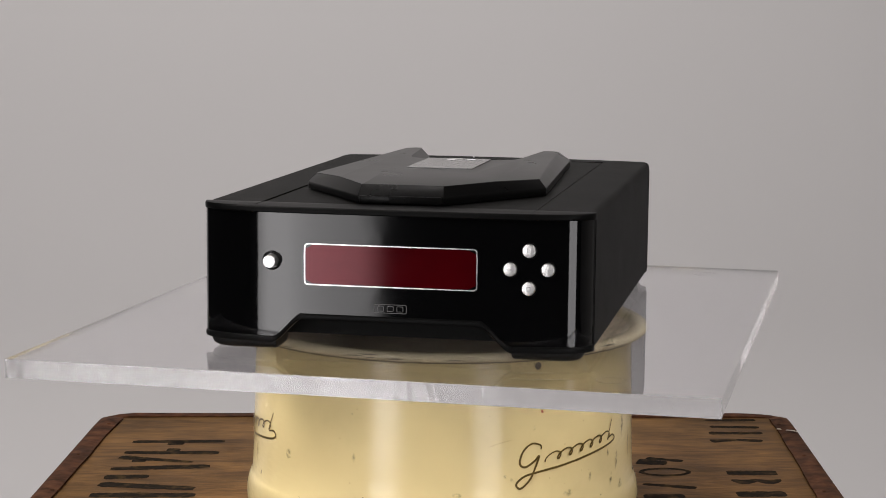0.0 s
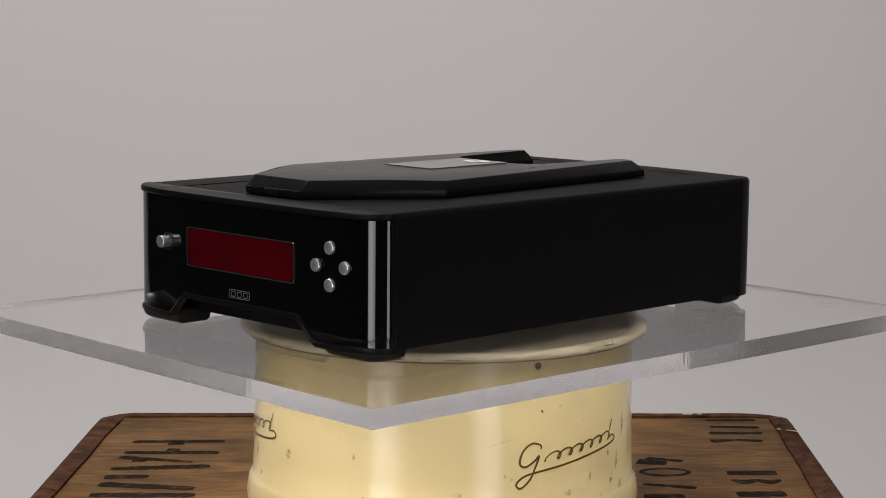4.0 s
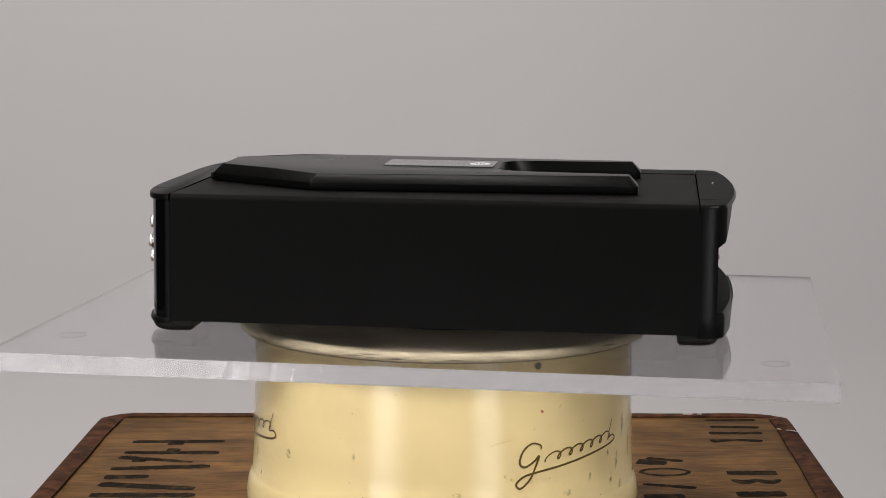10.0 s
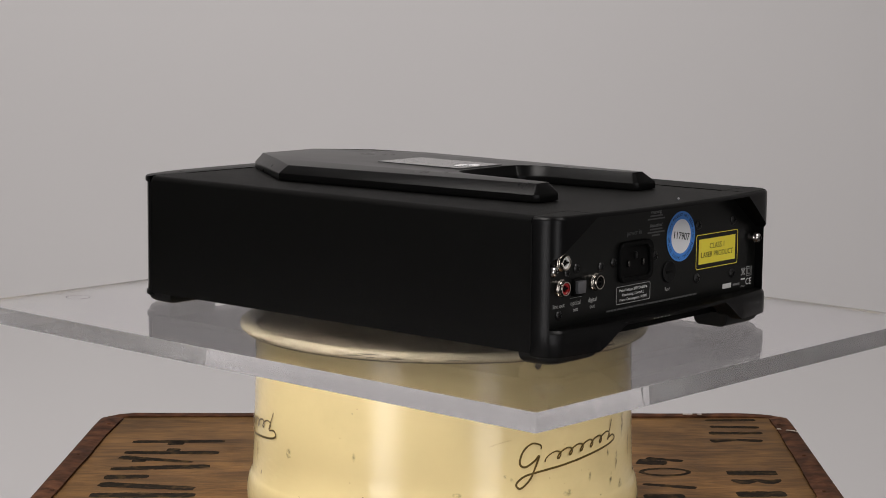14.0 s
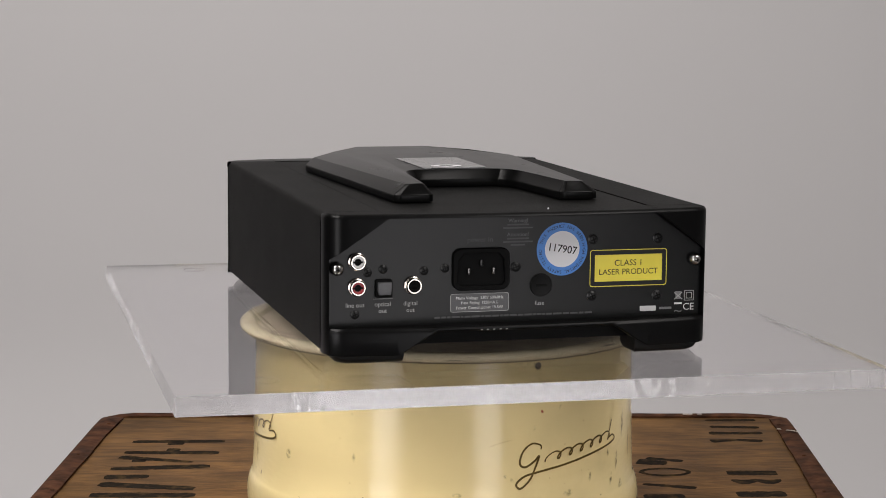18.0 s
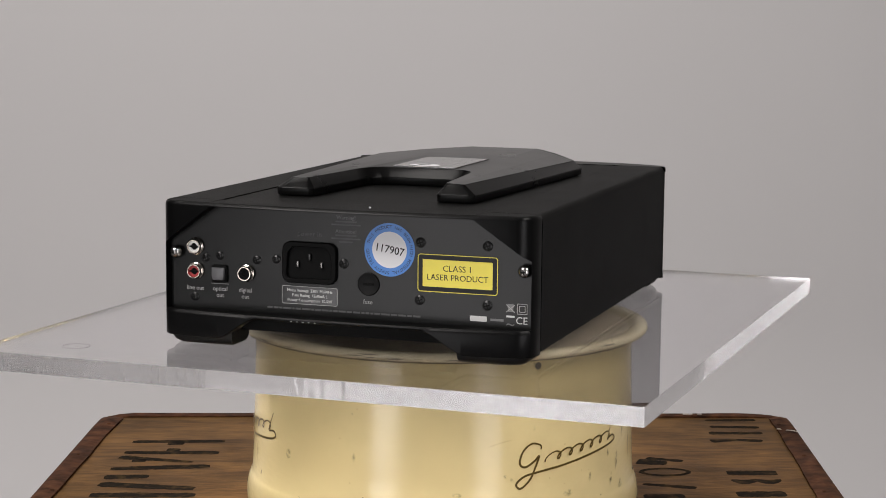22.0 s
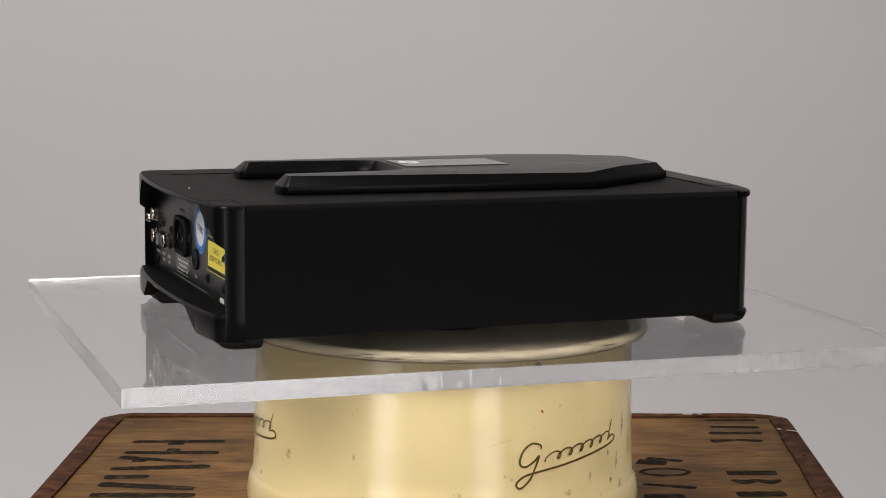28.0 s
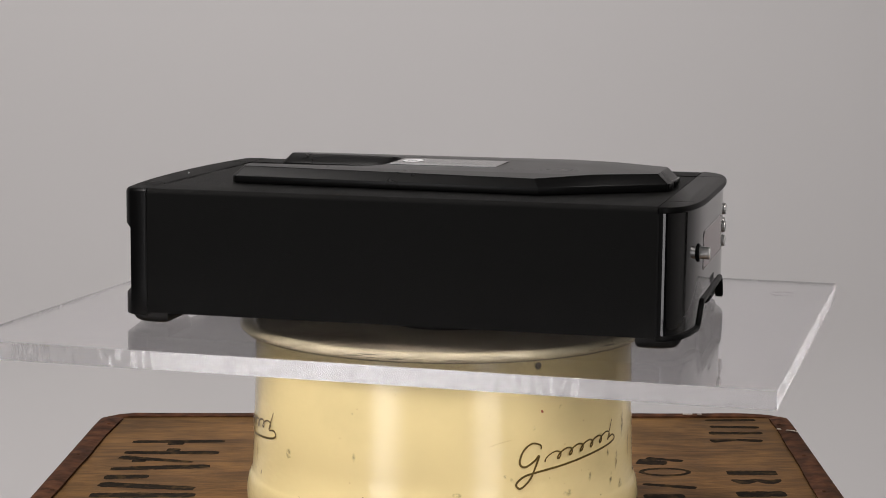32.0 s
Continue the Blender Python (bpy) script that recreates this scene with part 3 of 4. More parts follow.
# ---- the clear plate ----
def plate():
    p = placed("acrylic_sheet", "thick clear acrylic sheet with sawn frosted edges, on the drum", "plate", (0, 0, PLATE_LOW))
    bm = prism([(-0.1857, -0.2236), (0.1857, -0.2236), (0.1857, 0.2236), (-0.1857, 0.2236)], 0.0, PLATE_TOP - PLATE_LOW)
    ob = part("sheet", bm, [M_ACRYLIC, M_ACRYLICEDGE], p, smooth=False)
    for f in ob.data.polygons:
        f.material_index = 0 if abs(f.normal.z) > 0.5 else 1
    ob.visible_shadow = False
    z = PLATE_TOP - PLATE_LOW
    for x, y, line in ((0.128, -0.194, 0.00017), (0.138, 0.1925, 0.00008)):
        bm = lathe([(0.00752 - line, 0.0001), (0.00752 - line, 0.0002), (0.00752, 0.0002), (0.00752, 0.0001)], 40, pose(x, y, z))
        part("ring_mark", bm, M_RING, p, "faint ring mark")
    return p


M_RING = mat("ground_ring_mark", (0.13, 0.12, 0.12), 0.6)
PLATE = plate()


# ---- the disc player ----
HW, TOPZ = 0.1060, 0.0785
PANEL_Y = 0.1557
SEAM_F, SEAM_R = -0.1430, 0.1510


FRONT_TIP, FRONT_TURN = 0.1612, 0.0905
REAR_TURN, OPEN_X, OPEN_LOW, OPEN_TOP = 0.099, 0.1036, 0.0192, 0.0764


def front_y(x):
    """The gloss front is flat in the middle and bends back towards its ends."""
    return -(FRONT_TIP - 0.0041 * (abs(x) / 0.086) ** 5.0)


def rear_y(x):
    """The rear bumper bows out in the middle."""
    return 0.1730 - 0.0060 * (abs(x) / 0.09) ** 2.2


def plan(front, off=0.0, n=40):
    """The player's outline seen from above, from its left seam round the front (or rear) to its right seam."""
    W = HW + off * (0.35 if off > 0 else 1.0)
    if front:
        x0, a0 = FRONT_TURN, 20
        A, B = (W - x0) / (1 - math.sin(radians(a0))), (-front_y(x0) - 0.1436) / math.cos(radians(a0))
        top = [(x, -front_y(x) + off) for x in (-x0 + 2 * x0 * i / n for i in range(n + 1))]
        arc = [(W - A * (1 - math.sin(radians(a))), -front_y(x0) + off - (B + off) * (math.cos(radians(a0)) - math.cos(radians(a))) / math.cos(radians(a0))) for a in (27, 34, 41, 48, 55, 62, 69, 74, 79, 84, 90)]
        arc = [(x, max(y, 0.1432)) for x, y in arc]
        seam, s = -SEAM_F, -1
    else:
        x0, a0 = REAR_TURN, 12
        A, B = (W - x0) / (1 - math.sin(radians(a0))), (rear_y(x0) - 0.1515) / math.cos(radians(a0))
        top = [(x, rear_y(x) + off) for x in (-x0 + 2 * x0 * i / n for i in range(n + 1))]
        arc = [(W - A * (1 - math.sin(radians(a))), rear_y(x0) + off - (B + off) * (math.cos(radians(a0)) - math.cos(radians(a))) / math.cos(radians(a0))) for a in range(18, 91, 6)]
        seam, s = SEAM_R, 1
    half = arc + [(W, seam)]
    return [(-x, s * y) for x, y in half[::-1]] + [(x, s * y) for x, y in top] + [(x, s * y) for x, y in half]


def dense(front, off=0.0):
    return plan(front, off, 96)


def arch(front, x):
    """The lower edge: feet at the corners, an arch between them."""
    foot, top, zf, zt = (0.0635, 0.0490, 0.0052, 0.0182) if front else (0.0695, 0.0480, 0.0050, 0.0172)
    f = min(1.0, max(0.0, (foot - abs(x)) / (foot - top)))
    f = f * f * (3 - 2 * f) * 0.35 + f * 0.65
    return zf + (zt - zf) * f


def loft(front, rows, close_top=False):
    """rows: functions from x to (height, offset), lowest first."""
    bm = bmesh.new()
    grid = []
    base = dense(front, 0.0)
    offs = {}
    for fn in rows:
        line = []
        for k, (x, y) in enumerate(base):
            h, off = fn(x)
            key = round(off, 5)
            if key not in offs:
                offs[key] = dense(front, off)
            px, py = offs[key][k]
            line.append(bm.verts.new((px, py, h)))
        grid.append(line)
    for a, b in zip(grid, grid[1:]):
        for i in range(len(a) - 1):
            bm.faces.new((a[i], a[i + 1], b[i + 1], b[i]))
    if close_top:
        bm.faces.new(grid[-1])
    return bm


CREASE = 0.0448


def lid_mesh():
    bm = bmesh.new()
    z0 = TOPZ
    low = [(0.0235, -0.1370), (0.0477, -0.1014), (0.0690, -0.0700), (0.0580, 0.1140), (0.0550, 0.1165), (0.0468, 0.1165), (0.0385, 0.1165), (0.0360, 0.1140), (0.0318, 0.0560), (0.0305, 0.0480), (0.0280, 0.0420), (0.0240, 0.0385), (0.0190, 0.0370)]
    top = [(0.0225, -0.1310), (CREASE, -0.0968), (0.0645, -0.0665), (0.0505, 0.1105), (0.0490, 0.1112), (CREASE, 0.1112), (0.0415, 0.1112), (0.0405, 0.1105), (0.0352, 0.0530), (0.0338, 0.0452), (0.0310, 0.0390), (0.0265, 0.0350), (0.0205, 0.0337)]

    def ring(pts, z, fall=0.0):
        both = pts + [(-x, y) for x, y in pts[::-1]]
        return [bm.verts.new((x, y, z - fall * max(0.0, abs(x) - CREASE))) for x, y in both]
    r0 = ring(low, z0 + 0.0002)
    r1 = ring(low, z0 + 0.0042)
    r2 = ring(top, z0 + 0.0100, 0.05)
    for a, b in ((r0, r1), (r1, r2)):
        for i in range(len(a)):
            j = (i + 1) % len(a)
            bm.faces.new((a[i], a[j], b[j], b[i]))
    bm.faces.new(r0[::-1])
    zp = z0 + 0.0103
    pf = [bm.verts.new((s * 0.0260, -0.060, zp)) for s in (1, -1)]
    pr = [bm.verts.new((s * 0.0190, 0.0300, zp - 0.0001)) for s in (1, -1)]
    n = len(top)
    R, Lf = r2[:n], r2[n:][::-1]
    bm.faces.new((Lf[0], R[0], pf[0], pf[1]))
    bm.faces.new((pf[1], pf[0], pr[0], pr[1]))
    for side, f, r in ((R, pf[0], pr[0]), (Lf, pf[1], pr[1])):
        bm.faces.new(side[1:6])
        bm.faces.new((side[0], side[1], f))
        bm.faces.new((f, side[1], side[5], side[6], side[7], side[8]))
        bm.faces.new((f, side[8], side[9], side[10], r))
        bm.faces.new((side[10], side[11], side[12], r))
    bm.faces.new((R[12], Lf[12], pr[1], pr[0]))
    bm.normal_update()
    bmesh.ops.bevel(bm, geom=[e for e in bm.edges if e.calc_face_angle(0.0) > radians(22)], offset=0.0005, segments=2, affect="EDGES", profile=0.6)
    return bm


def deck_paint(ob):
    """The flat top and the hidden underside of a moulding are coated like the case."""
    for f in ob.data.polygons:
        if f.normal.z > 0.9:
            f.material_index, f.use_smooth = 1, False
        elif f.normal.z < -0.15:
            f.material_index = 1


FACE_F = Matrix(((1, 0, 0, 0), (0, 0, -1, 0), (0, 1, 0, 0), (0, 0, 0, 1)))
FACE_R = Matrix(((-1, 0, 0, 0), (0, 0, 1, 0), (0, 1, 0, 0), (0, 0, 0, 1)))


def front_m(x, z, y=None):
    """A place on the front, x to the right, facing out."""
    if y is None:
        y = front_y(x)
    m = FACE_F.copy()
    m.translation = (x, y, z)
    return m


def rear_m(x, z, y=PANEL_Y + 0.00002):
    """A place on the rear panel, facing out; x is the player's own."""
    m = FACE_R.copy()
    m.translation = (x + 0.0003, y, z)
    return m


def bent_front(w, h, x, z, out0, out1, r=0.003):
    """A rounded plate that follows the bowed front."""
    bm = bmesh.new()
    n = 24
    cols = []
    for i in range(n + 1):
        u = -w / 2 + w * i / n
        e = w / 2 - abs(u)
        hh = h / 2 - (r - math.sqrt(max(0, r * r - (r - e) ** 2)) if e < r else 0)
        y = front_y(x + u)
        cols.append([bm.verts.new((x + u, y - o, z + s * hh)) for o, s in ((out0, -1), (out1, -1), (out1, 1), (out0, 1))])
    for a, b in zip(cols, cols[1:]):
        for k in range(4):
            j = (k + 1) % 4
            bm.faces.new((a[k], a[j], b[j], b[k]))
    bm.faces.new(cols[0])
    bm.faces.new(cols[-1][::-1])
    return bm


def bent_frame(w, h, x, z, line, out, r):
    """A rounded frame line on the bowed front."""
    bm = bmesh.new()
    def dens(ww, hh, rr):
        p = rounded(ww, hh, rr, 6)
        q = []
        for a, b in zip(p, p[1:] + p[:1]):
            k = 16 if math.hypot(a[0] - b[0], a[1] - b[1]) > 0.01 else 1
            q += [(a[0] + (b[0] - a[0]) * i / k, a[1] + (b[1] - a[1]) * i / k) for i in range(k)]
        return q
    o, i = dens(w, h, r), dens(w - 2 * line, h - 2 * line, r - line)
    def P(u, v, off):
        return bm.verts.new((x + u, front_y(x + u) - off, z + v))
    rings = [[P(u, v, off) for u, v in p] for p, off in ((o, 0.0), (o, out), (i, out), (i, 0.0))]
    for a, b in zip(rings, rings[1:]):
        for k in range(len(a)):
            j = (k + 1) % len(a)
            bm.faces.new((a[k], a[j], b[j], b[k]))
    return bm


def player():
    p = placed("disc_player", "black compact disc player with a red display, on the clear sheet", "disc player", (0, 0, PLATE_TOP))
    # case
    part("chassis", box(-HW + 0.004, HW - 0.004, SEAM_F + 0.001, SEAM_R - 0.001, 0.0075, TOPZ - 0.0035), M_CASE, p)
    for s in (-1, 1):
        bm = bmesh.new()
        prof = [(0.0752, TOPZ), (0.0752, TOPZ - 0.0016), (HW - 0.0034, TOPZ - 0.0016), (HW - 0.0020, TOPZ - 0.0034), (HW - 0.0020, 0.0068), (HW, 0.0068)] + \
               [(HW - 0.0034 + 0.0034 * math.cos(radians(a)), TOPZ - 0.0034 + 0.0034 * math.sin(radians(a))) for a in (0, 15, 30, 45, 60, 75, 90)]
        ends = [[bm.verts.new((s * x, y, z)) for x, z in prof] for y in (SEAM_F + 0.0006, SEAM_R - 0.0006)]
        for k in range(len(prof)):
            j = (k + 1) % len(prof)
            bm.faces.new((ends[0][k], ends[0][j], ends[1][j], ends[1][k]))
        bm.faces.new(ends[0])
        bm.faces.new(ends[1][::-1])
        part("side_cover", bm, M_CASE, p, "black powder-coated side wrapping on to the top")
    part("top_panel", box(-0.0744, 0.0744, SEAM_F + 0.0006, SEAM_R - 0.0006, TOPZ - 0.003, TOPZ - 0.0003, 0.0004), M_CASE, p)

    # front moulding
    fr = part("front_panel", loft(True, [lambda x: (arch(True, x) + 0.0020, 0.0), lambda x: (0.030 + 0.5 * (arch(True, x) - 0.0055), 0.0), lambda x: (0.05, 0.0), lambda x: (TOPZ - 0.0034, 0.0)]), [M_GLOSS, M_LIP], p, "gloss black curved front panel")
    # the gloss stops short of the seams at a narrow satin end
    for f in fr.data.polygons:
        if f.center.y > -0.1455:
            f.material_index = 1
    part("top_lip", loft(True, [lambda x: (TOPZ - 0.0036, -0.002), lambda x: (TOPZ - 0.0036, 0.0012), lambda x: (TOPZ - 0.0030, 0.0018), lambda x: (TOPZ - 0.0012, 0.0018), lambda x: (TOPZ - 0.0003, 0.0012), lambda x: (TOPZ, 0.0)], close_top=True), [M_LIP, M_CASE], p, angle=40)
    deck_paint(p.children[-1])
    part("bottom_lip", loft(True, [lambda x: (arch(True, x) - 0.0002, -0.003), lambda x: (arch(True, x) - 0.0002, 0.0), lambda x: (arch(True, x), 0.0012), lambda x: (arch(True, x) + 0.0012, 0.0018), lambda x: (arch(True, x) + 0.0026, 0.0014), lambda x: (arch(True, x) + 0.0032, 0.0), lambda x: (arch(True, x) + 0.0032, -0.002)]), [M_LIP, M_CASE], p, angle=50)
    deck_paint(p.children[-1])
    for s in (-1, 1):
        part("seam", box(s * 0.0748 - 0.0003, s * 0.0748 + 0.0003, -0.1585, SEAM_F, TOPZ - 0.0002, TOPZ + 0.0001), M_DARK, p)
        part("seam", box(s * 0.0748 - 0.0003, s * 0.0748 + 0.0003, SEAM_R, 0.1640, TOPZ - 0.0002, TOPZ + 0.0001), M_DARK, p)
        part("corner_seam", box(s * (HW + 0.0001) - 0.0002, s * (HW + 0.0001) + 0.0002, SEAM_F - 0.0004, SEAM_F + 0.0006, 0.0075, TOPZ - 0.004), M_DARK, p)
        part("corner_seam", box(s * (HW + 0.0001) - 0.0002, s * (HW + 0.0001) + 0.0002, SEAM_R - 0.0006, SEAM_R + 0.0004, 0.0075, TOPZ - 0.004), M_DARK, p)
    # display window with its silver line
    part("display", bent_front(0.0916, 0.0206, 0.0, 0.0480, -0.0005, 0.00022, 0.002), M_DISPLAY, fr, "dark red display window")
    part("display_border", bent_frame(0.0934, 0.0223, 0.0, 0.0480, 0.0006, 0.0003, 0.0025), M_SILVER, fr, "thin silver border line")
    # small badge, drawn as plain outlined bars
    part("badge", bent_frame(0.0176, 0.0048, 0.0003, 0.0257, 0.0003, 0.0002, 0.0009), M_PRINTFAINT, fr)
    for k in range(3):
        part("badge_bar", bent_frame(0.0036, 0.0030, -0.0049 + 0.0052 * k, 0.0257, 0.0003, 0.0002, 0.0006), M_PRINTFAINT, fr)
    # power knob in its dark ring
    ring = part("knob_ring", lathe([(0.0052, -0.0004), (0.0052, 0.0005), (0.0047, 0.0009), (0.0040, 0.0007), (0.0040, -0.001)], 40, front_m(-0.0645, 0.0492)), M_SATIN, fr)
    part("power_knob", lathe([(0.0035, -0.001), (0.0035, 0.0060), (0.0032, 0.0065), (0.0028, 0.0065), (0.0, 0.0065)], 40, front_m(-0.0645, 0.0492)), M_ALU, fr, "round brushed aluminium power button", angle=25)
    # four round buttons, each engraved with a sign: play, stop, back and forward
    def sign(points, line=0.00022):
        """A thin closed line round the points."""
        cx, cy = sum(q[0] for q in points) / len(points), sum(q[1] for q in points) / len(points)
        far = max(math.hypot(x - cx, y - cy) for x, y in points)
        inner = [(cx + (x - cx) * (1 - 1.5 * line / far), cy + (y - cy) * (1 - 1.5 * line / far)) for x, y in points]
        bm = bmesh.new()
        o, i = ([bm.verts.new((x, y, 0.00202)) for x, y in q] for q in (points, inner))
        for k in range(len(o)):
            j = (k + 1) % len(o)
            bm.faces.new((o[k], o[j], i[j], i[k]))
        return bm

    play = [(-0.0009, -0.0011), (0.0013, 0.0), (-0.0009, 0.0011)]
    stop_sign = [(-0.0011, -0.0011), (0.0011, -0.0011), (0.0011, 0.0011), (-0.0011, 0.0011)]
    signs = ((0, 0.0099, [play]), (0, -0.0099, [stop_sign]),
             (-0.0098, 0, [[(-q[0] * 0.7 + d, q[1] * 0.75) for q in play] for d in (-0.0009, 0.0008)]),
             (0.0098, 0, [[(q[0] * 0.7 + d, q[1] * 0.75) for q in play] for d in (-0.0008, 0.0009)]))
    for dx, dz, marks in signs:
        at = front_m(0.0736 + dx, 0.0491 + dz)
        b = part("button", lathe([(0.0036, -0.001), (0.0036, 0.0014), (0.0033, 0.0019), (0.0030, 0.0020), (0.0, 0.0020)], 36, at), M_ALU, fr, "round brushed aluminium button", angle=25)
        part("button_gap", lathe([(0.0043, 0.00006), (0.0036, 0.00006)], 36, at), M_DARK, b, smooth=False)
        for mark in marks:
            part("button_mark", sign(mark), M_ENGRAVED, b, smooth=False).matrix_basis = at

    # rear moulding: a bumper round an eight-sided opening with a recessed panel
    W = HW
    A, B = (W - REAR_TURN) / (1 - math.sin(radians(12))), (rear_y(REAR_TURN) - 0.1515) / math.cos(radians(12))

    def outer(x):
        """The rear outline at x: bowed, then rounding the corner."""
        q = abs(x)
        if q <= REAR_TURN:
            return rear_y(q)
        sn = min(1.0, max(0.0, 1 - (W - q) / A))
        return rear_y(REAR_TURN) - B * (math.cos(radians(12)) - math.sqrt(max(0.0, 1 - sn * sn)))

    def upper(x):
        q = min(abs(x), OPEN_X)
        return OPEN_TOP if q < 0.0739 else OPEN_TOP - (q - 0.0739) * 0.715

    half = [0.0739 * i / 12 for i in range(13)] + [0.0739 + (OPEN_X - 0.0739) * i / 8 for i in range(1, 9)] + [OPEN_X + (W - OPEN_X) * (1 - math.cos(radians(90 * i / 8))) ** 0.8 for i in range(1, 8)] + [W - 0.00001]
    half = sorted(set(half) | {0.0480, 0.0695, 0.052, 0.057, 0.062, 0.066})
    xs = [-x for x in half[::-1]] + half[1:]
    bm = bmesh.new()

    def inset(x, y, d):
        """Moves a point of the outline inwards by d."""
        q = abs(x)
        nx = min(1.0, max(0.0, (q - REAR_TURN) / (W - REAR_TURN))) ** 1.5
        return x - math.copysign(nx * d, x), y - (1 - 0.8 * nx) * d

    cols = []
    for x in xs:
        y, lo, zt = outer(x), arch(False, x), upper(x)
        col = {"low": [], "mid": [], "top": []}
        for dz, d in ((0.0, 0.0007), (0.0002, 0.0003), (0.0006, 0.0), (0.004, 0.0)):
            px, py = inset(x, y, d)
            col["low"].append(bm.verts.new((px, py, lo + dz if dz < 0.004 else max(lo + 0.0014, OPEN_LOW - 0.0022))))
        for dz, d in ((-0.0012, 0.0004), (0.0, 0.0014)):
            px, py = inset(x, y, d if abs(x) <= OPEN_X else 0.0)
            col["low"].append(bm.verts.new((px, py, OPEN_LOW + dz)))
        for f in (0.0, 0.25, 0.5, 0.75, 1.0):
            if abs(x) >= OPEN_X - 1e-6:
                col["mid"].append(bm.verts.new((x, y, OPEN_LOW + (zt - OPEN_LOW) * f)))
        for z, d in ((zt, 0.0), (zt + 0.0006, -0.0), (TOPZ - 0.0024, 0.0), (TOPZ - 0.0012, 0.0003), (TOPZ - 0.0004, 0.0011), (TOPZ, 0.0024)):
            if z == zt + 0.0006 and zt > TOPZ - 0.003:
                z = zt + 0.0001
            if z == TOPZ - 0.0024 and zt > TOPZ - 0.0026:
                z = zt + 0.0002
            px, py = inset(x, y, d)
            col["top"].append(bm.verts.new((px, py, z)))
        under_x, under_y = inset(x, y, 0.013)
        col["under"] = bm.verts.new((under_x, under_y, lo))
        if abs(x) <= OPEN_X + 1e-6:
            col["sill"] = bm.verts.new((x, PANEL_Y - 0.0004, OPEN_LOW - 0.0006))
            col["head"] = bm.verts.new((x, PANEL_Y - 0.0004, zt + 0.0004))
        cols.append(col)
    for a, b in zip(cols, cols[1:]):
        for key in ("low", "mid", "top"):
            if len(a[key]) == len(b[key]):
                for i in range(len(a[key]) - 1):
                    bm.faces.new((a[key][i], b[key][i], b[key][i + 1], a[key][i + 1]))
        bm.faces.new((a["under"], b["under"], b["low"][0], a["low"][0]))
        if "sill" in a and "sill" in b:
            bm.faces.new((a["low"][-1], b["low"][-1], b["sill"], a["sill"]))
            bm.faces.new((a["top"][0], b["top"][0], b["head"], a["head"]))
    for col, x in zip(cols, xs):
        if abs(abs(x) - OPEN_X) < 1e-5:
            bm.faces.new(col["mid"] + [col["head"], col["sill"]])
    cap = [c["top"][-1] for c in cols] + [bm.verts.new((W - 0.0024, SEAM_R, TOPZ)), bm.verts.new((-W + 0.0024, SEAM_R, TOPZ))]
    bm.faces.new(cap)
    for sx in (-1, 1):
        c = cols[-1] if sx > 0 else cols[0]
        edge = [v for key in ("low", "mid", "top") for v in c[key]]
        prev = None
        for v in edge:
            w = bm.verts.new((v.co.x, SEAM_R, v.co.z))
            if prev:
                bm.faces.new((prev[0], v, w, prev[1]))
            prev = (v, w)
    bmesh.ops.remove_doubles(bm, verts=bm.verts, dist=0.00002)
    rear = part("rear_bumper", bm, [M_SATIN, M_CASE], p, "black satin plastic rear bumper", angle=38)
    deck_paint(rear)

    # feet: low rubber pads with rounded outer corners, set back under the mouldings
    for sx in (-1, 1):
        for yo, yi in ((-0.1545, -0.1310), (0.1625, 0.1400)):
            q = 1 if yo > 0 else -1
            arc = [(0.0950 + 0.0065 * math.sin(radians(a)), yo - q * 0.0065 * (1 - math.cos(radians(a)))) for a in range(0, 91, 15)]
            o = [(0.0640, yi), (0.0640, yo)] + arc + [(0.1015, yi)]
            bm = bmesh.new()
            rings = []
            for h, cut in ((0.0, 0.0042), (0.0007, 0.0024), (0.0020, 0.0008), (0.0040, 0.0), (0.0084, 0.0)):
                rings.append([bm.verts.new((sx * (x - cut if x > 0.09 else x + cut * 0.3), y - q * (cut if y != yi else -0.6 * cut), h)) for x, y in o])
            for lo_, hi_ in zip(rings, rings[1:]):
                for k in range(len(o)):
                    j = (k + 1) % len(o)
                    bm.faces.new((lo_[k], lo_[j], hi_[j], hi_[k]))
            bm.faces.new(rings[0])
            bm.faces.new(rings[-1][::-1])
            part("foot", bm, M_RUBBER, p, "black rubber corner foot", angle=40)

    # lid and what is stuck on it
    lid = part("lid", lid_mesh(), M_LIDBLACK, p, "black raised angular disc lid", angle=25)
    for e in lid.data.edges:
        u, v = (lid.data.vertices[k].co for k in e.vertices)
        if abs(abs(u.x) - CREASE) < 0.0008 and abs(abs(v.x) - CREASE) < 0.0008 and abs(u.y - v.y) > 0.1:
            e.use_edge_sharp = True
    part("latch", box(-0.0058, 0.0058, -0.1390, -0.1380, TOPZ + 0.0006, TOPZ + 0.0040, 0.0002), M_DARK, lid)
    part("front_tab", box(-0.0224, 0.0224, -0.1384, -0.1362, TOPZ + 0.0003, TOPZ + 0.0044, 0.0006), M_LIDBLACK, lid)
    for x in (-0.0030, 0.0026):
        part("latch_rib", box(x - 0.0005, x + 0.0005, -0.1394, -0.1389, TOPZ + 0.0008, TOPZ + 0.0034), M_CASE, lid)
    zl = TOPZ + 0.01036
    lab = part("foil_label", prism([(-0.0195, -0.0345), (0.0195, -0.0345), (0.0195, 0.0305), (-0.0195, 0.0305)], 0.0, 0.0004, pose(0.0005, 0.0, zl)), M_FOIL, lid, "silver foil label")
    bm = bmesh.new()
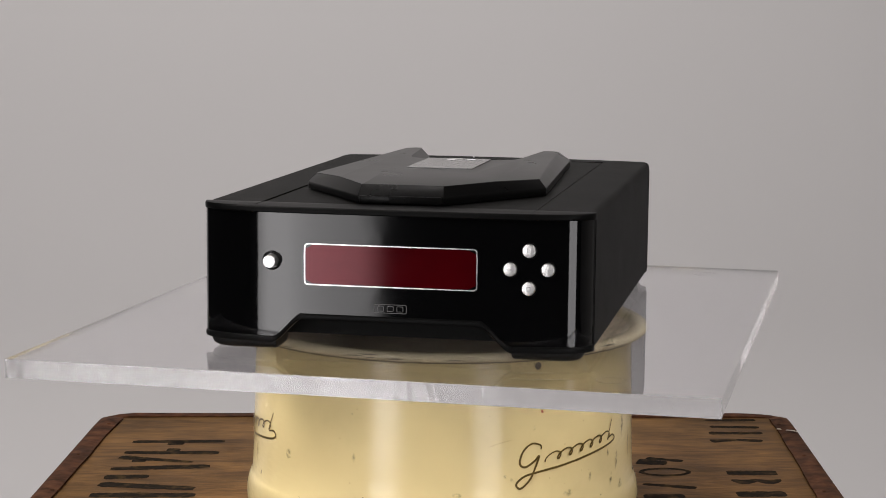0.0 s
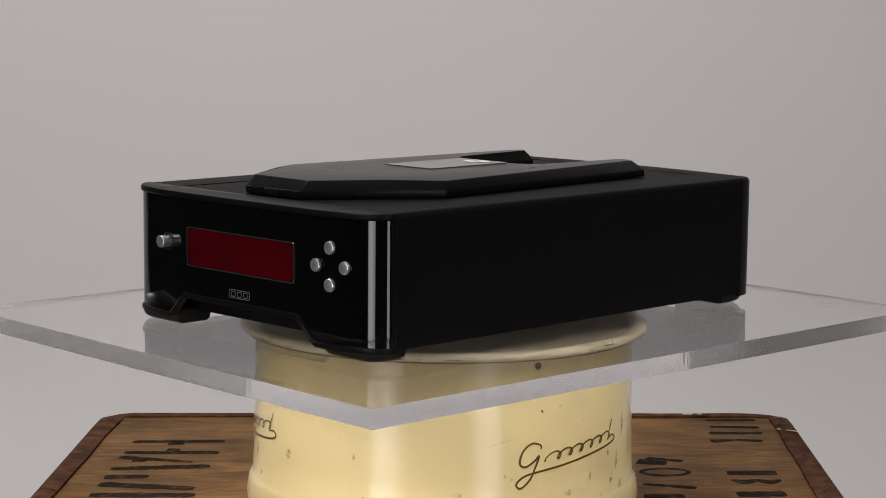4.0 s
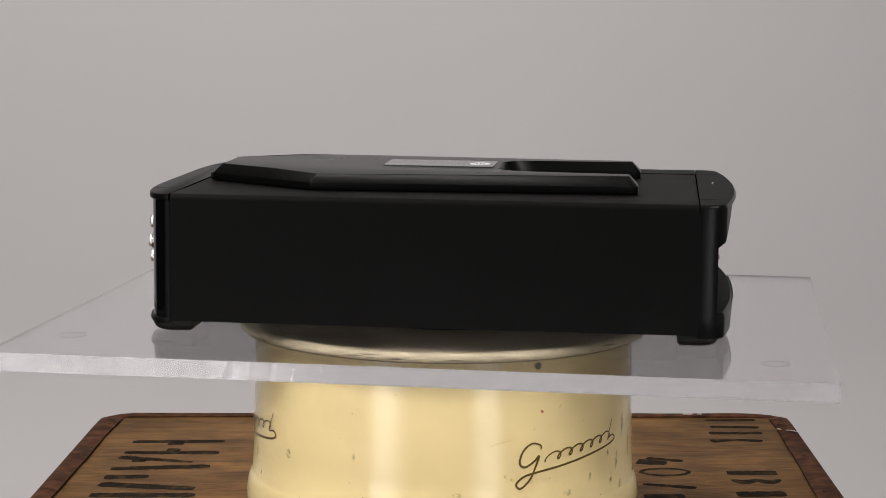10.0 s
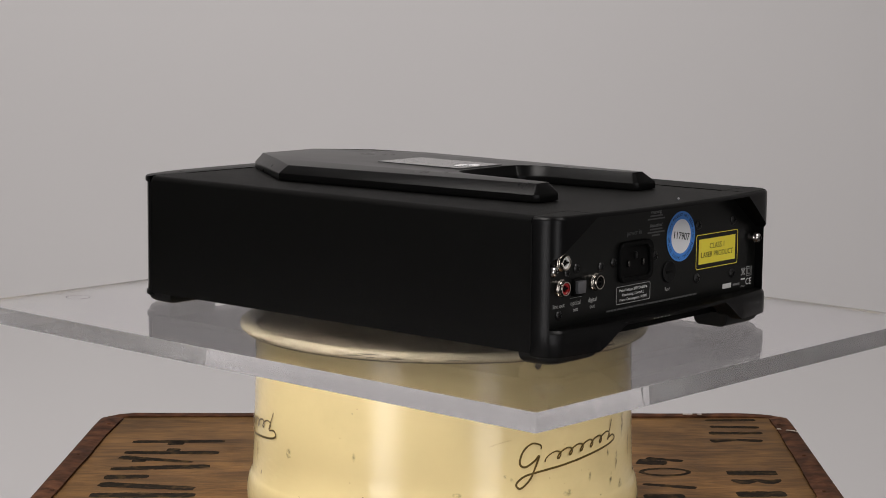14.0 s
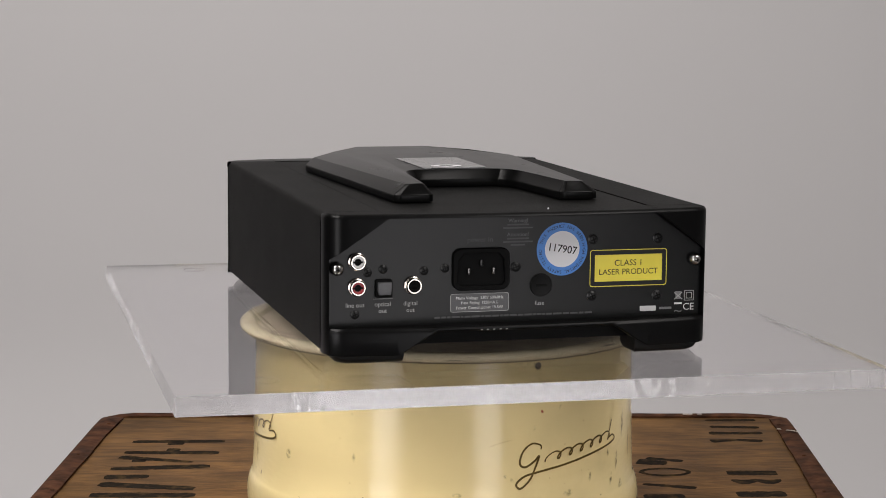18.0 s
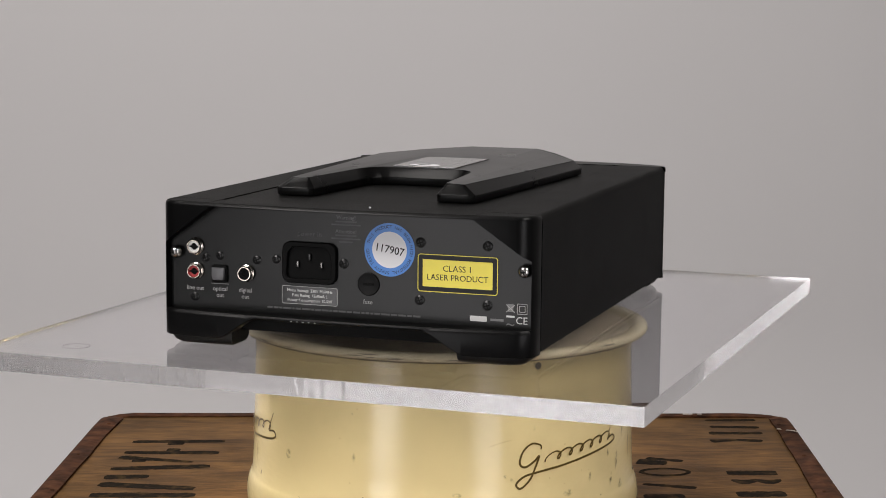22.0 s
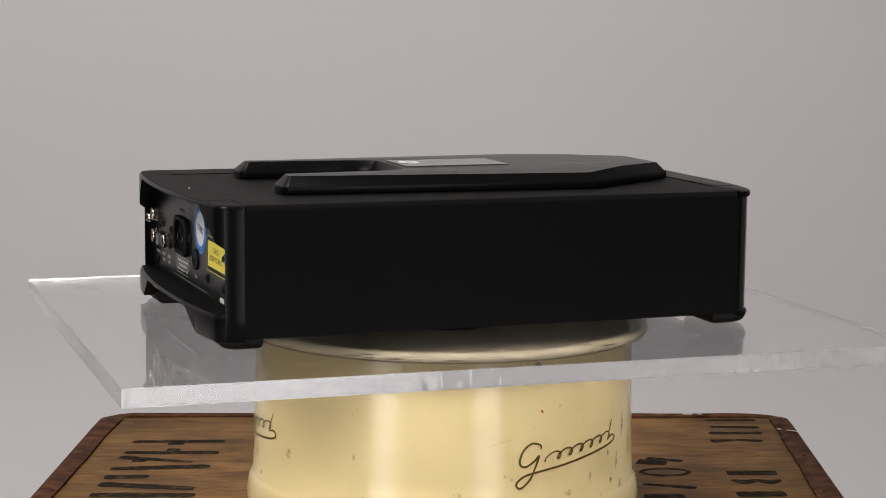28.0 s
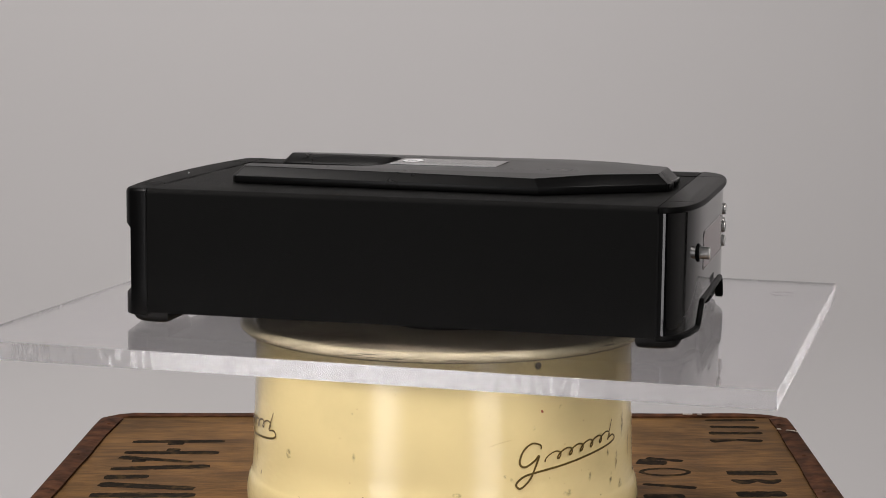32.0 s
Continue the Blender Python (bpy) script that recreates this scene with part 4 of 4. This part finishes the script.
    bmesh.ops.create_circle(bm, cap_ends=True, segments=40, radius=1, matrix=pose(0.0030, 0.0215, zl + 0.00055) @ Matrix.Diagonal((0.0092, 0.0062, 1, 1)))
    st = part("sticker", bm, M_PAPERWHITE, lab, "white oval sticker")
    for k in range(3):
        part("sticker_bar", box(-0.0007, 0.0067, 0.0193 + 0.002 * k, 0.0202 + 0.002 * k, zl + 0.0006, zl + 0.00065), M_PRINTDIM, lab)
    bm = bmesh.new()
    bmesh.ops.create_icosphere(bm, subdivisions=1, radius=0.0006, matrix=pose(-0.0145, 0.1600, TOPZ + 0.0005))
    part("speck", bm, M_PAPERWHITE, rear)

    # ---- rear panel fittings ----
    R = rear_m
    panel = part("rear_panel", box(-0.1036, 0.1036, PANEL_Y - 0.0008, PANEL_Y + 0.00008, 0.0175, 0.0762), M_REARPANEL, p, "black printed rear connection panel")

    def jack(x, z, m_in, s=1.0):
        j = part("socket", lathe([(0.0054 * s, 0.0), (0.0054 * s, 0.0016), (0.0047 * s, 0.0020), (0.0047 * s, 0.0024), (0.0044 * s, 0.0026), (0.0047 * s, 0.0030), (0.0046 * s, 0.0039), (0.0043 * s, 0.0044), (0.0037 * s, 0.0044), (0.0036 * s, 0.001)], 36, R(x, z)), M_PALEGOLD, panel, "pale gilt phono socket")
        part("insulator", lathe([(0.0036 * s, 0.0036), (0.0022 * s, 0.0036), (0.0022 * s, 0.0)], 28, R(x, z)), m_in, j)
        part("notch", box(-0.0031 * s, 0.0031 * s, -0.0005, 0.0005, 0.0033, 0.00365), M_DARK, j).matrix_basis = R(x, z)
        part("centre_hole", lathe([(0.0, 0.0026), (0.0022 * s, 0.0026)], 20, R(x, z)), M_DARK, j)

    jack(0.0876, 0.0530, M_WHITE, 0.88)
    jack(0.0876, 0.0395, M_RED, 0.88)
    jack(0.0576, 0.0397, M_DARK, 0.88)
    op = part("optical_socket", prism(rounded(0.0088, 0.0094, 0.0008), 0, 0.0022, R(0.0733, 0.0386), bevel=0.0003), M_DARK, panel)
    part("dust_cap", prism([(-0.0030, -0.0033), (0.0030, -0.0033), (0.0036, -0.001), (0.0036, 0.0033), (-0.0036, 0.0033), (-0.0036, -0.001)], 0.0022, 0.0042, R(0.0733, 0.0388), bevel=0.0003), M_GREYPLUG, op, "grey optical dust cap")

    def screw(x, z, r=0.0026, m=M_SCREW):
        s = part("screw", lathe([(0.0, 0.0013), (r * 0.35, 0.0013), (r * 0.75, 0.0011), (r, 0.0005), (r, 0.0)], 20, R(x, z)), m, panel)
        for a in (20, 110):
            part("slot", box(-r * 0.6, r * 0.6, -r * 0.13, r * 0.13, 0.0011, 0.00138), M_DARK, s).matrix_basis = R(x, z) @ pose(0, 0, 0, 0, 0, a)

    for x, z in ((0.0819, 0.0470), (0.0736, 0.0486), (0.0516, 0.0472), (0.0403, 0.0482), (0.0014, 0.0479), (-0.0417, 0.0614), (-0.0786, 0.0613), (-0.0415, 0.0309), (-0.0787, 0.0302), (0.0885, 0.0252)):
        screw(x, z, 0.0027 if x < 0.04 else 0.0024)
    for x in (0.0985, -0.0995):
        s = part("case_screw", lathe([(0.0, 0.0062), (0.0016, 0.0060), (0.0028, 0.0050), (0.0035, 0.0034), (0.0035, 0.0028), (0.0024, 0.0026), (0.0024, 0.0)], 28, R(x, 0.0496, PANEL_Y)), M_CHROME, panel, "bright domed case screw")
        for a in (0, 90):
            part("slot", box(-0.0014, 0.0014, -0.0003, 0.0003, 0.0057, 0.00630), M_DARK, s).matrix_basis = R(x, 0.0496, PANEL_Y) @ pose(0, 0, 0, 0, 0, a + 15)
    # mains inlet: a raised rounded flange round a deep dark well with three pins
    m = R(0.0207, 0.0473)
    outl = rounded(0.0312, 0.0224, 0.0046)
    well = [(0.0131, -0.0070), (0.0131, 0.0042), (0.0092, 0.0086), (-0.0092, 0.0086), (-0.0131, 0.0042), (-0.0131, -0.0070), (-0.0115, -0.0086), (0.0115, -0.0086)]

    def to_well(x, y):
        """Where the line from the middle to (x, y) crosses the well's outline."""
        k = 9.0
        for (ax, ay), (bx, by) in zip(well, well[1:] + well[:1]):
            ex, ey = bx - ax, by - ay
            den = x * ey - y * ex
            if abs(den) > 1e-12:
                t, u = (ax * ey - ay * ex) / den, (ax * y - ay * x) / den
                if t > 0 and -0.001 <= u <= 1.001:
                    k = min(k, t)
        return x * k, y * k
    inn = [to_well(x, y) for x, y in outl]
    bm = bmesh.new()
    rings = [[bm.verts.new(m @ Vector((x, y, z))) for x, y in o] for o, z in ((outl, 0.0), (outl, 0.0018), ([(x * 0.97, y * 0.96) for x, y in outl], 0.0024), ([(x * 1.03, y * 1.04) for x, y in inn], 0.0024), (inn, 0.0020), (inn, 0.0003))]
    for a, b in zip(rings, rings[1:]):
        for k in range(len(a)):
            j = (k + 1) % len(a)
            bm.faces.new((a[k], a[j], b[j], b[k]))
    inlet = part("mains_inlet", bm, M_DARK, panel, "black three-pin mains inlet", angle=40)
    part("well", prism(inn, 0.0, 0.0003, m), M_DARK, inlet)
    for x, y, h, mm in ((-0.0068, -0.0010, 0.0017, M_SCREWBRIGHT), (0.0068, -0.0010, 0.0017, M_SCREWBRIGHT), (0.0, 0.0032, 0.0017, M_SCREW)):
        part("pin", box(x - 0.0008, x + 0.0008, y - h, y + h, 0.0003, 0.0018, 0.0002), mm, inlet).matrix_basis = m
    fuse = part("fuse_holder", lathe([(0.0062, 0.0), (0.0062, 0.0007), (0.0058, 0.0011), (0.0052, 0.0008), (0.0, 0.0008)], 36, R(-0.0128, 0.0377)), M_RUBBER, panel, "black round fuse holder")
    part("slot", box(-0.0030, 0.0030, -0.0007, 0.0007, 0.0008, 0.0010), M_DARK, fuse).matrix_basis = R(-0.0128, 0.0377)
    # printed lettering
    for txt, x, z, size, mm in (("line out", 0.0884, 0.0299, 0.0033, M_PRINT), ("optical", 0.0736, 0.0301, 0.0033, M_PRINT), ("out", 0.0736, 0.0266, 0.0033, M_PRINT), ("digital", 0.0587, 0.0301, 0.0033, M_PRINT), ("out", 0.0587, 0.0266, 0.0033, M_PRINT),
                                ("power in", 0.0211, 0.0627, 0.0039, M_PRINTFAINT), ("fuse", -0.0123, 0.0280, 0.0033, M_PRINT),
                                ("Warning!", 0.0003, 0.0724, 0.0029, M_PRINTDIM), ("Attention!", 0.0003, 0.0650, 0.0029, M_PRINTDIM), ("~", -0.0913, 0.0212, 0.0080, M_PRINTDIM)):
        part("lettering", letters(txt, size, R(x, z, PANEL_Y + 0.00012), 0.00004), mm, panel)
    for dz, w in ((0.0703, 0.0120), (0.0686, 0.0165), (0.0629, 0.0120), (0.0612, 0.0165), (0.0595, 0.0080)):
        part("print_bar", box(-w / 2, w / 2, -0.0004, 0.0004, 0, 0.0001), M_PRINTFAINT, panel).matrix_basis = R(0.0003, dz, PANEL_Y + 0.00012)
    part("underline", box(-0.0052, 0.0052, -0.0001, 0.0001, 0, 0.0001), M_PRINT, panel).matrix_basis = R(0.0736, 0.0330, PANEL_Y + 0.00012)
    part("rating_film", prism(rounded(0.0324, 0.0100, 0.0013), 0, 0.00006, R(0.0210, 0.0294, PANEL_Y + 0.00006)), M_FILM, panel, "glossy black rating film", smooth=False)
    rb = part("rating_frame", frame_ring(0.0322, 0.0098, 0.0012, 0.0003, 0, 0.00018, R(0.0210, 0.0294, PANEL_Y + 0.00008)), M_PRINT, panel)
    for k, txt in enumerate(("Mains Voltage: 230V 50/60Hz", "Fuse Rating: 1250mA L", "Power Consumption: 10.5W")):
        part("lettering", letters(txt, 0.0022, R(0.0210, 0.0319 - 0.0026 * k, PANEL_Y + 0.00014), 0.00004), M_PRINTWHITE, panel)
    # maker's line and address as a plain broken bar
    rnd = random.Random(9)
    x = 0.0456
    while x > -0.0405:
        w = rnd.uniform(0.0012, 0.0052)
        part("print_bar", box(-w / 2, w / 2, -0.00048, 0.00048, 0, 0.0001), M_PRINTFAINT, panel).matrix_basis = R(x - w / 2, 0.0220, PANEL_Y + 0.00012)
        x -= w + 0.0006
    for k in range(5):
        part("print_bar", box(-0.0005, 0.0005, -0.0002, 0.0002, 0, 0.0001), M_PRINT, rear).matrix_basis = R(0.0247 - 0.0034 * k, 0.0179, rear_y(0.0247 - 0.0034 * k) + 0.0001)
    # badge, approval marks
    part("badge_bar", prism(rounded(0.0092, 0.0028, 0.0004), 0, 0.0001, R(-0.0739, 0.0230, PANEL_Y + 0.00008)), M_PRINTWHITE, panel)
    part("badge_bar", box(-0.0036, 0.0036, -0.0006, 0.0006, 0, 0.0001), M_PRINTDIM, panel).matrix_basis = R(-0.0840, 0.0229, PANEL_Y + 0.00010)
    part("approval_square", frame_ring(0.0056, 0.0056, 0.0003, 0.0003, 0, 0.0001, R(-0.0976, 0.0294, PANEL_Y + 0.00012)), M_PRINT, panel)
    part("approval_square", frame_ring(0.0034, 0.0034, 0.0003, 0.0003, 0, 0.0001, R(-0.0976, 0.0294, PANEL_Y + 0.00012)), M_PRINT, panel)
    part("lettering", letters("CE", 0.0054, R(-0.0974, 0.0231, PANEL_Y + 0.00012), 0.00004), M_PRINTWHITE, panel)
    bm = prism([(-0.0018, 0.0022), (0.0018, 0.0022), (0.0012, -0.0020), (-0.0012, -0.0020)], 0, 0.0001, R(-0.0913, 0.0296, PANEL_Y + 0.0001))
    part("bin_mark", bm, M_PRINTDIM, panel)
    for a in (40, -40):
        part("bin_cross", box(-0.003, 0.003, -0.0002, 0.0002, 0.0001, 0.0002), M_PRINT, panel).matrix_basis = R(-0.0913, 0.0294, PANEL_Y + 0.0001) @ pose(0, 0, 0, 0, 0, a)
    part("bin_bar", box(-0.0022, 0.0022, -0.0005, 0.0005, 0, 0.0001), M_PRINTWHITE, panel).matrix_basis = R(-0.0913, 0.0252, PANEL_Y + 0.0001)
    # laser warning label
    yl = part("warning_label", prism(rounded(0.0444, 0.0204, 0.0016), 0, 0.00015, R(-0.0622, 0.0456, PANEL_Y + 0.00008)), M_BLACKINK, panel, "black and yellow laser warning label")
    part("label_line", frame_ring(0.0440, 0.0200, 0.0016, 0.0004, 0.00015, 0.00022, R(-0.0622, 0.0456, PANEL_Y + 0.00008)), M_YELLOW, yl)
    part("label_field", box(-0.0192, 0.0192, -0.0072, 0.0072, 0.00015, 0.00025), M_YELLOW, yl).matrix_basis = R(-0.0622, 0.0456, PANEL_Y + 0.00008)
    part("lettering", letters("CLASS 1", 0.0046, R(-0.0622, 0.0482, PANEL_Y + 0.00034), 0.00003), M_BLACKINK, yl)
    part("lettering", letters("LASER PRODUCT", 0.0044, R(-0.0622, 0.0434, PANEL_Y + 0.00034), 0.00003), M_BLACKINK, yl)
    # round test sticker
    cx, cz = -0.0244, 0.0566
    sk = part("test_sticker", lathe([(0.0, 0.0002), (0.0142, 0.0002), (0.0142, 0.0)], 64, R(cx, cz, PANEL_Y + 0.00008)), M_BLUE, panel, "round blue and white safety test sticker", smooth=False)
    part("sticker_centre", lathe([(0.0, 0.00032), (0.0097, 0.00032), (0.0097, 0.0002)], 64, R(cx, cz, PANEL_Y + 0.00008)), M_PAPERWHITE, sk, smooth=False)
    part("lettering", letters("117907", 0.0058, R(cx, cz, PANEL_Y + 0.00044) @ pose(0, 0, 0, 0, 0, -9), 0.00003, stretch=0.96, bold=0.00004), M_BLACKINK, sk)
    bm = bmesh.new()
    txt = "THIS PRODUCT HAS BEEN HIGH POTENTIAL SAFETY TESTED  "
    for k, ch in enumerate(txt):
        if ch != " ":
            a = 163 - 360 * k / len(txt)
            bm = letters(ch, 0.0024, R(cx, cz, PANEL_Y + 0.0003) @ pose(0, 0, 0, 0, 0, a) @ pose(0.0122, 0, 0, 0, 0, -90), 0.00002, bm=bm)
    part("lettering", bm, M_BLACKINK, sk, smooth=False)
    return p


PLAYER = player()


# ---- the turning: sheet and player go round together ----
TURN_START, TURN_RATE = -11.50, -8.517


def motions():
    times = [0, 3, 6, 9, 12, 15, 18, 21, 24, 27, 30, 32]
    sheet, deck = [], []
    for t in times:
        a = TURN_START + TURN_RATE * t
        spin = pose(0, 0, 0, 0, 0, a)
        sheet.append((t, spin @ pose(0.0017, 0.0032, PLATE_LOW, 0, 0, -1.35)))
        deck.append((t, spin @ pose(0.0026, 0.0, PLATE_TOP + 0.0002, 0, 0, 0.35)))
    walk(PLATE, sheet)
    walk(PLAYER, deck)


motions()
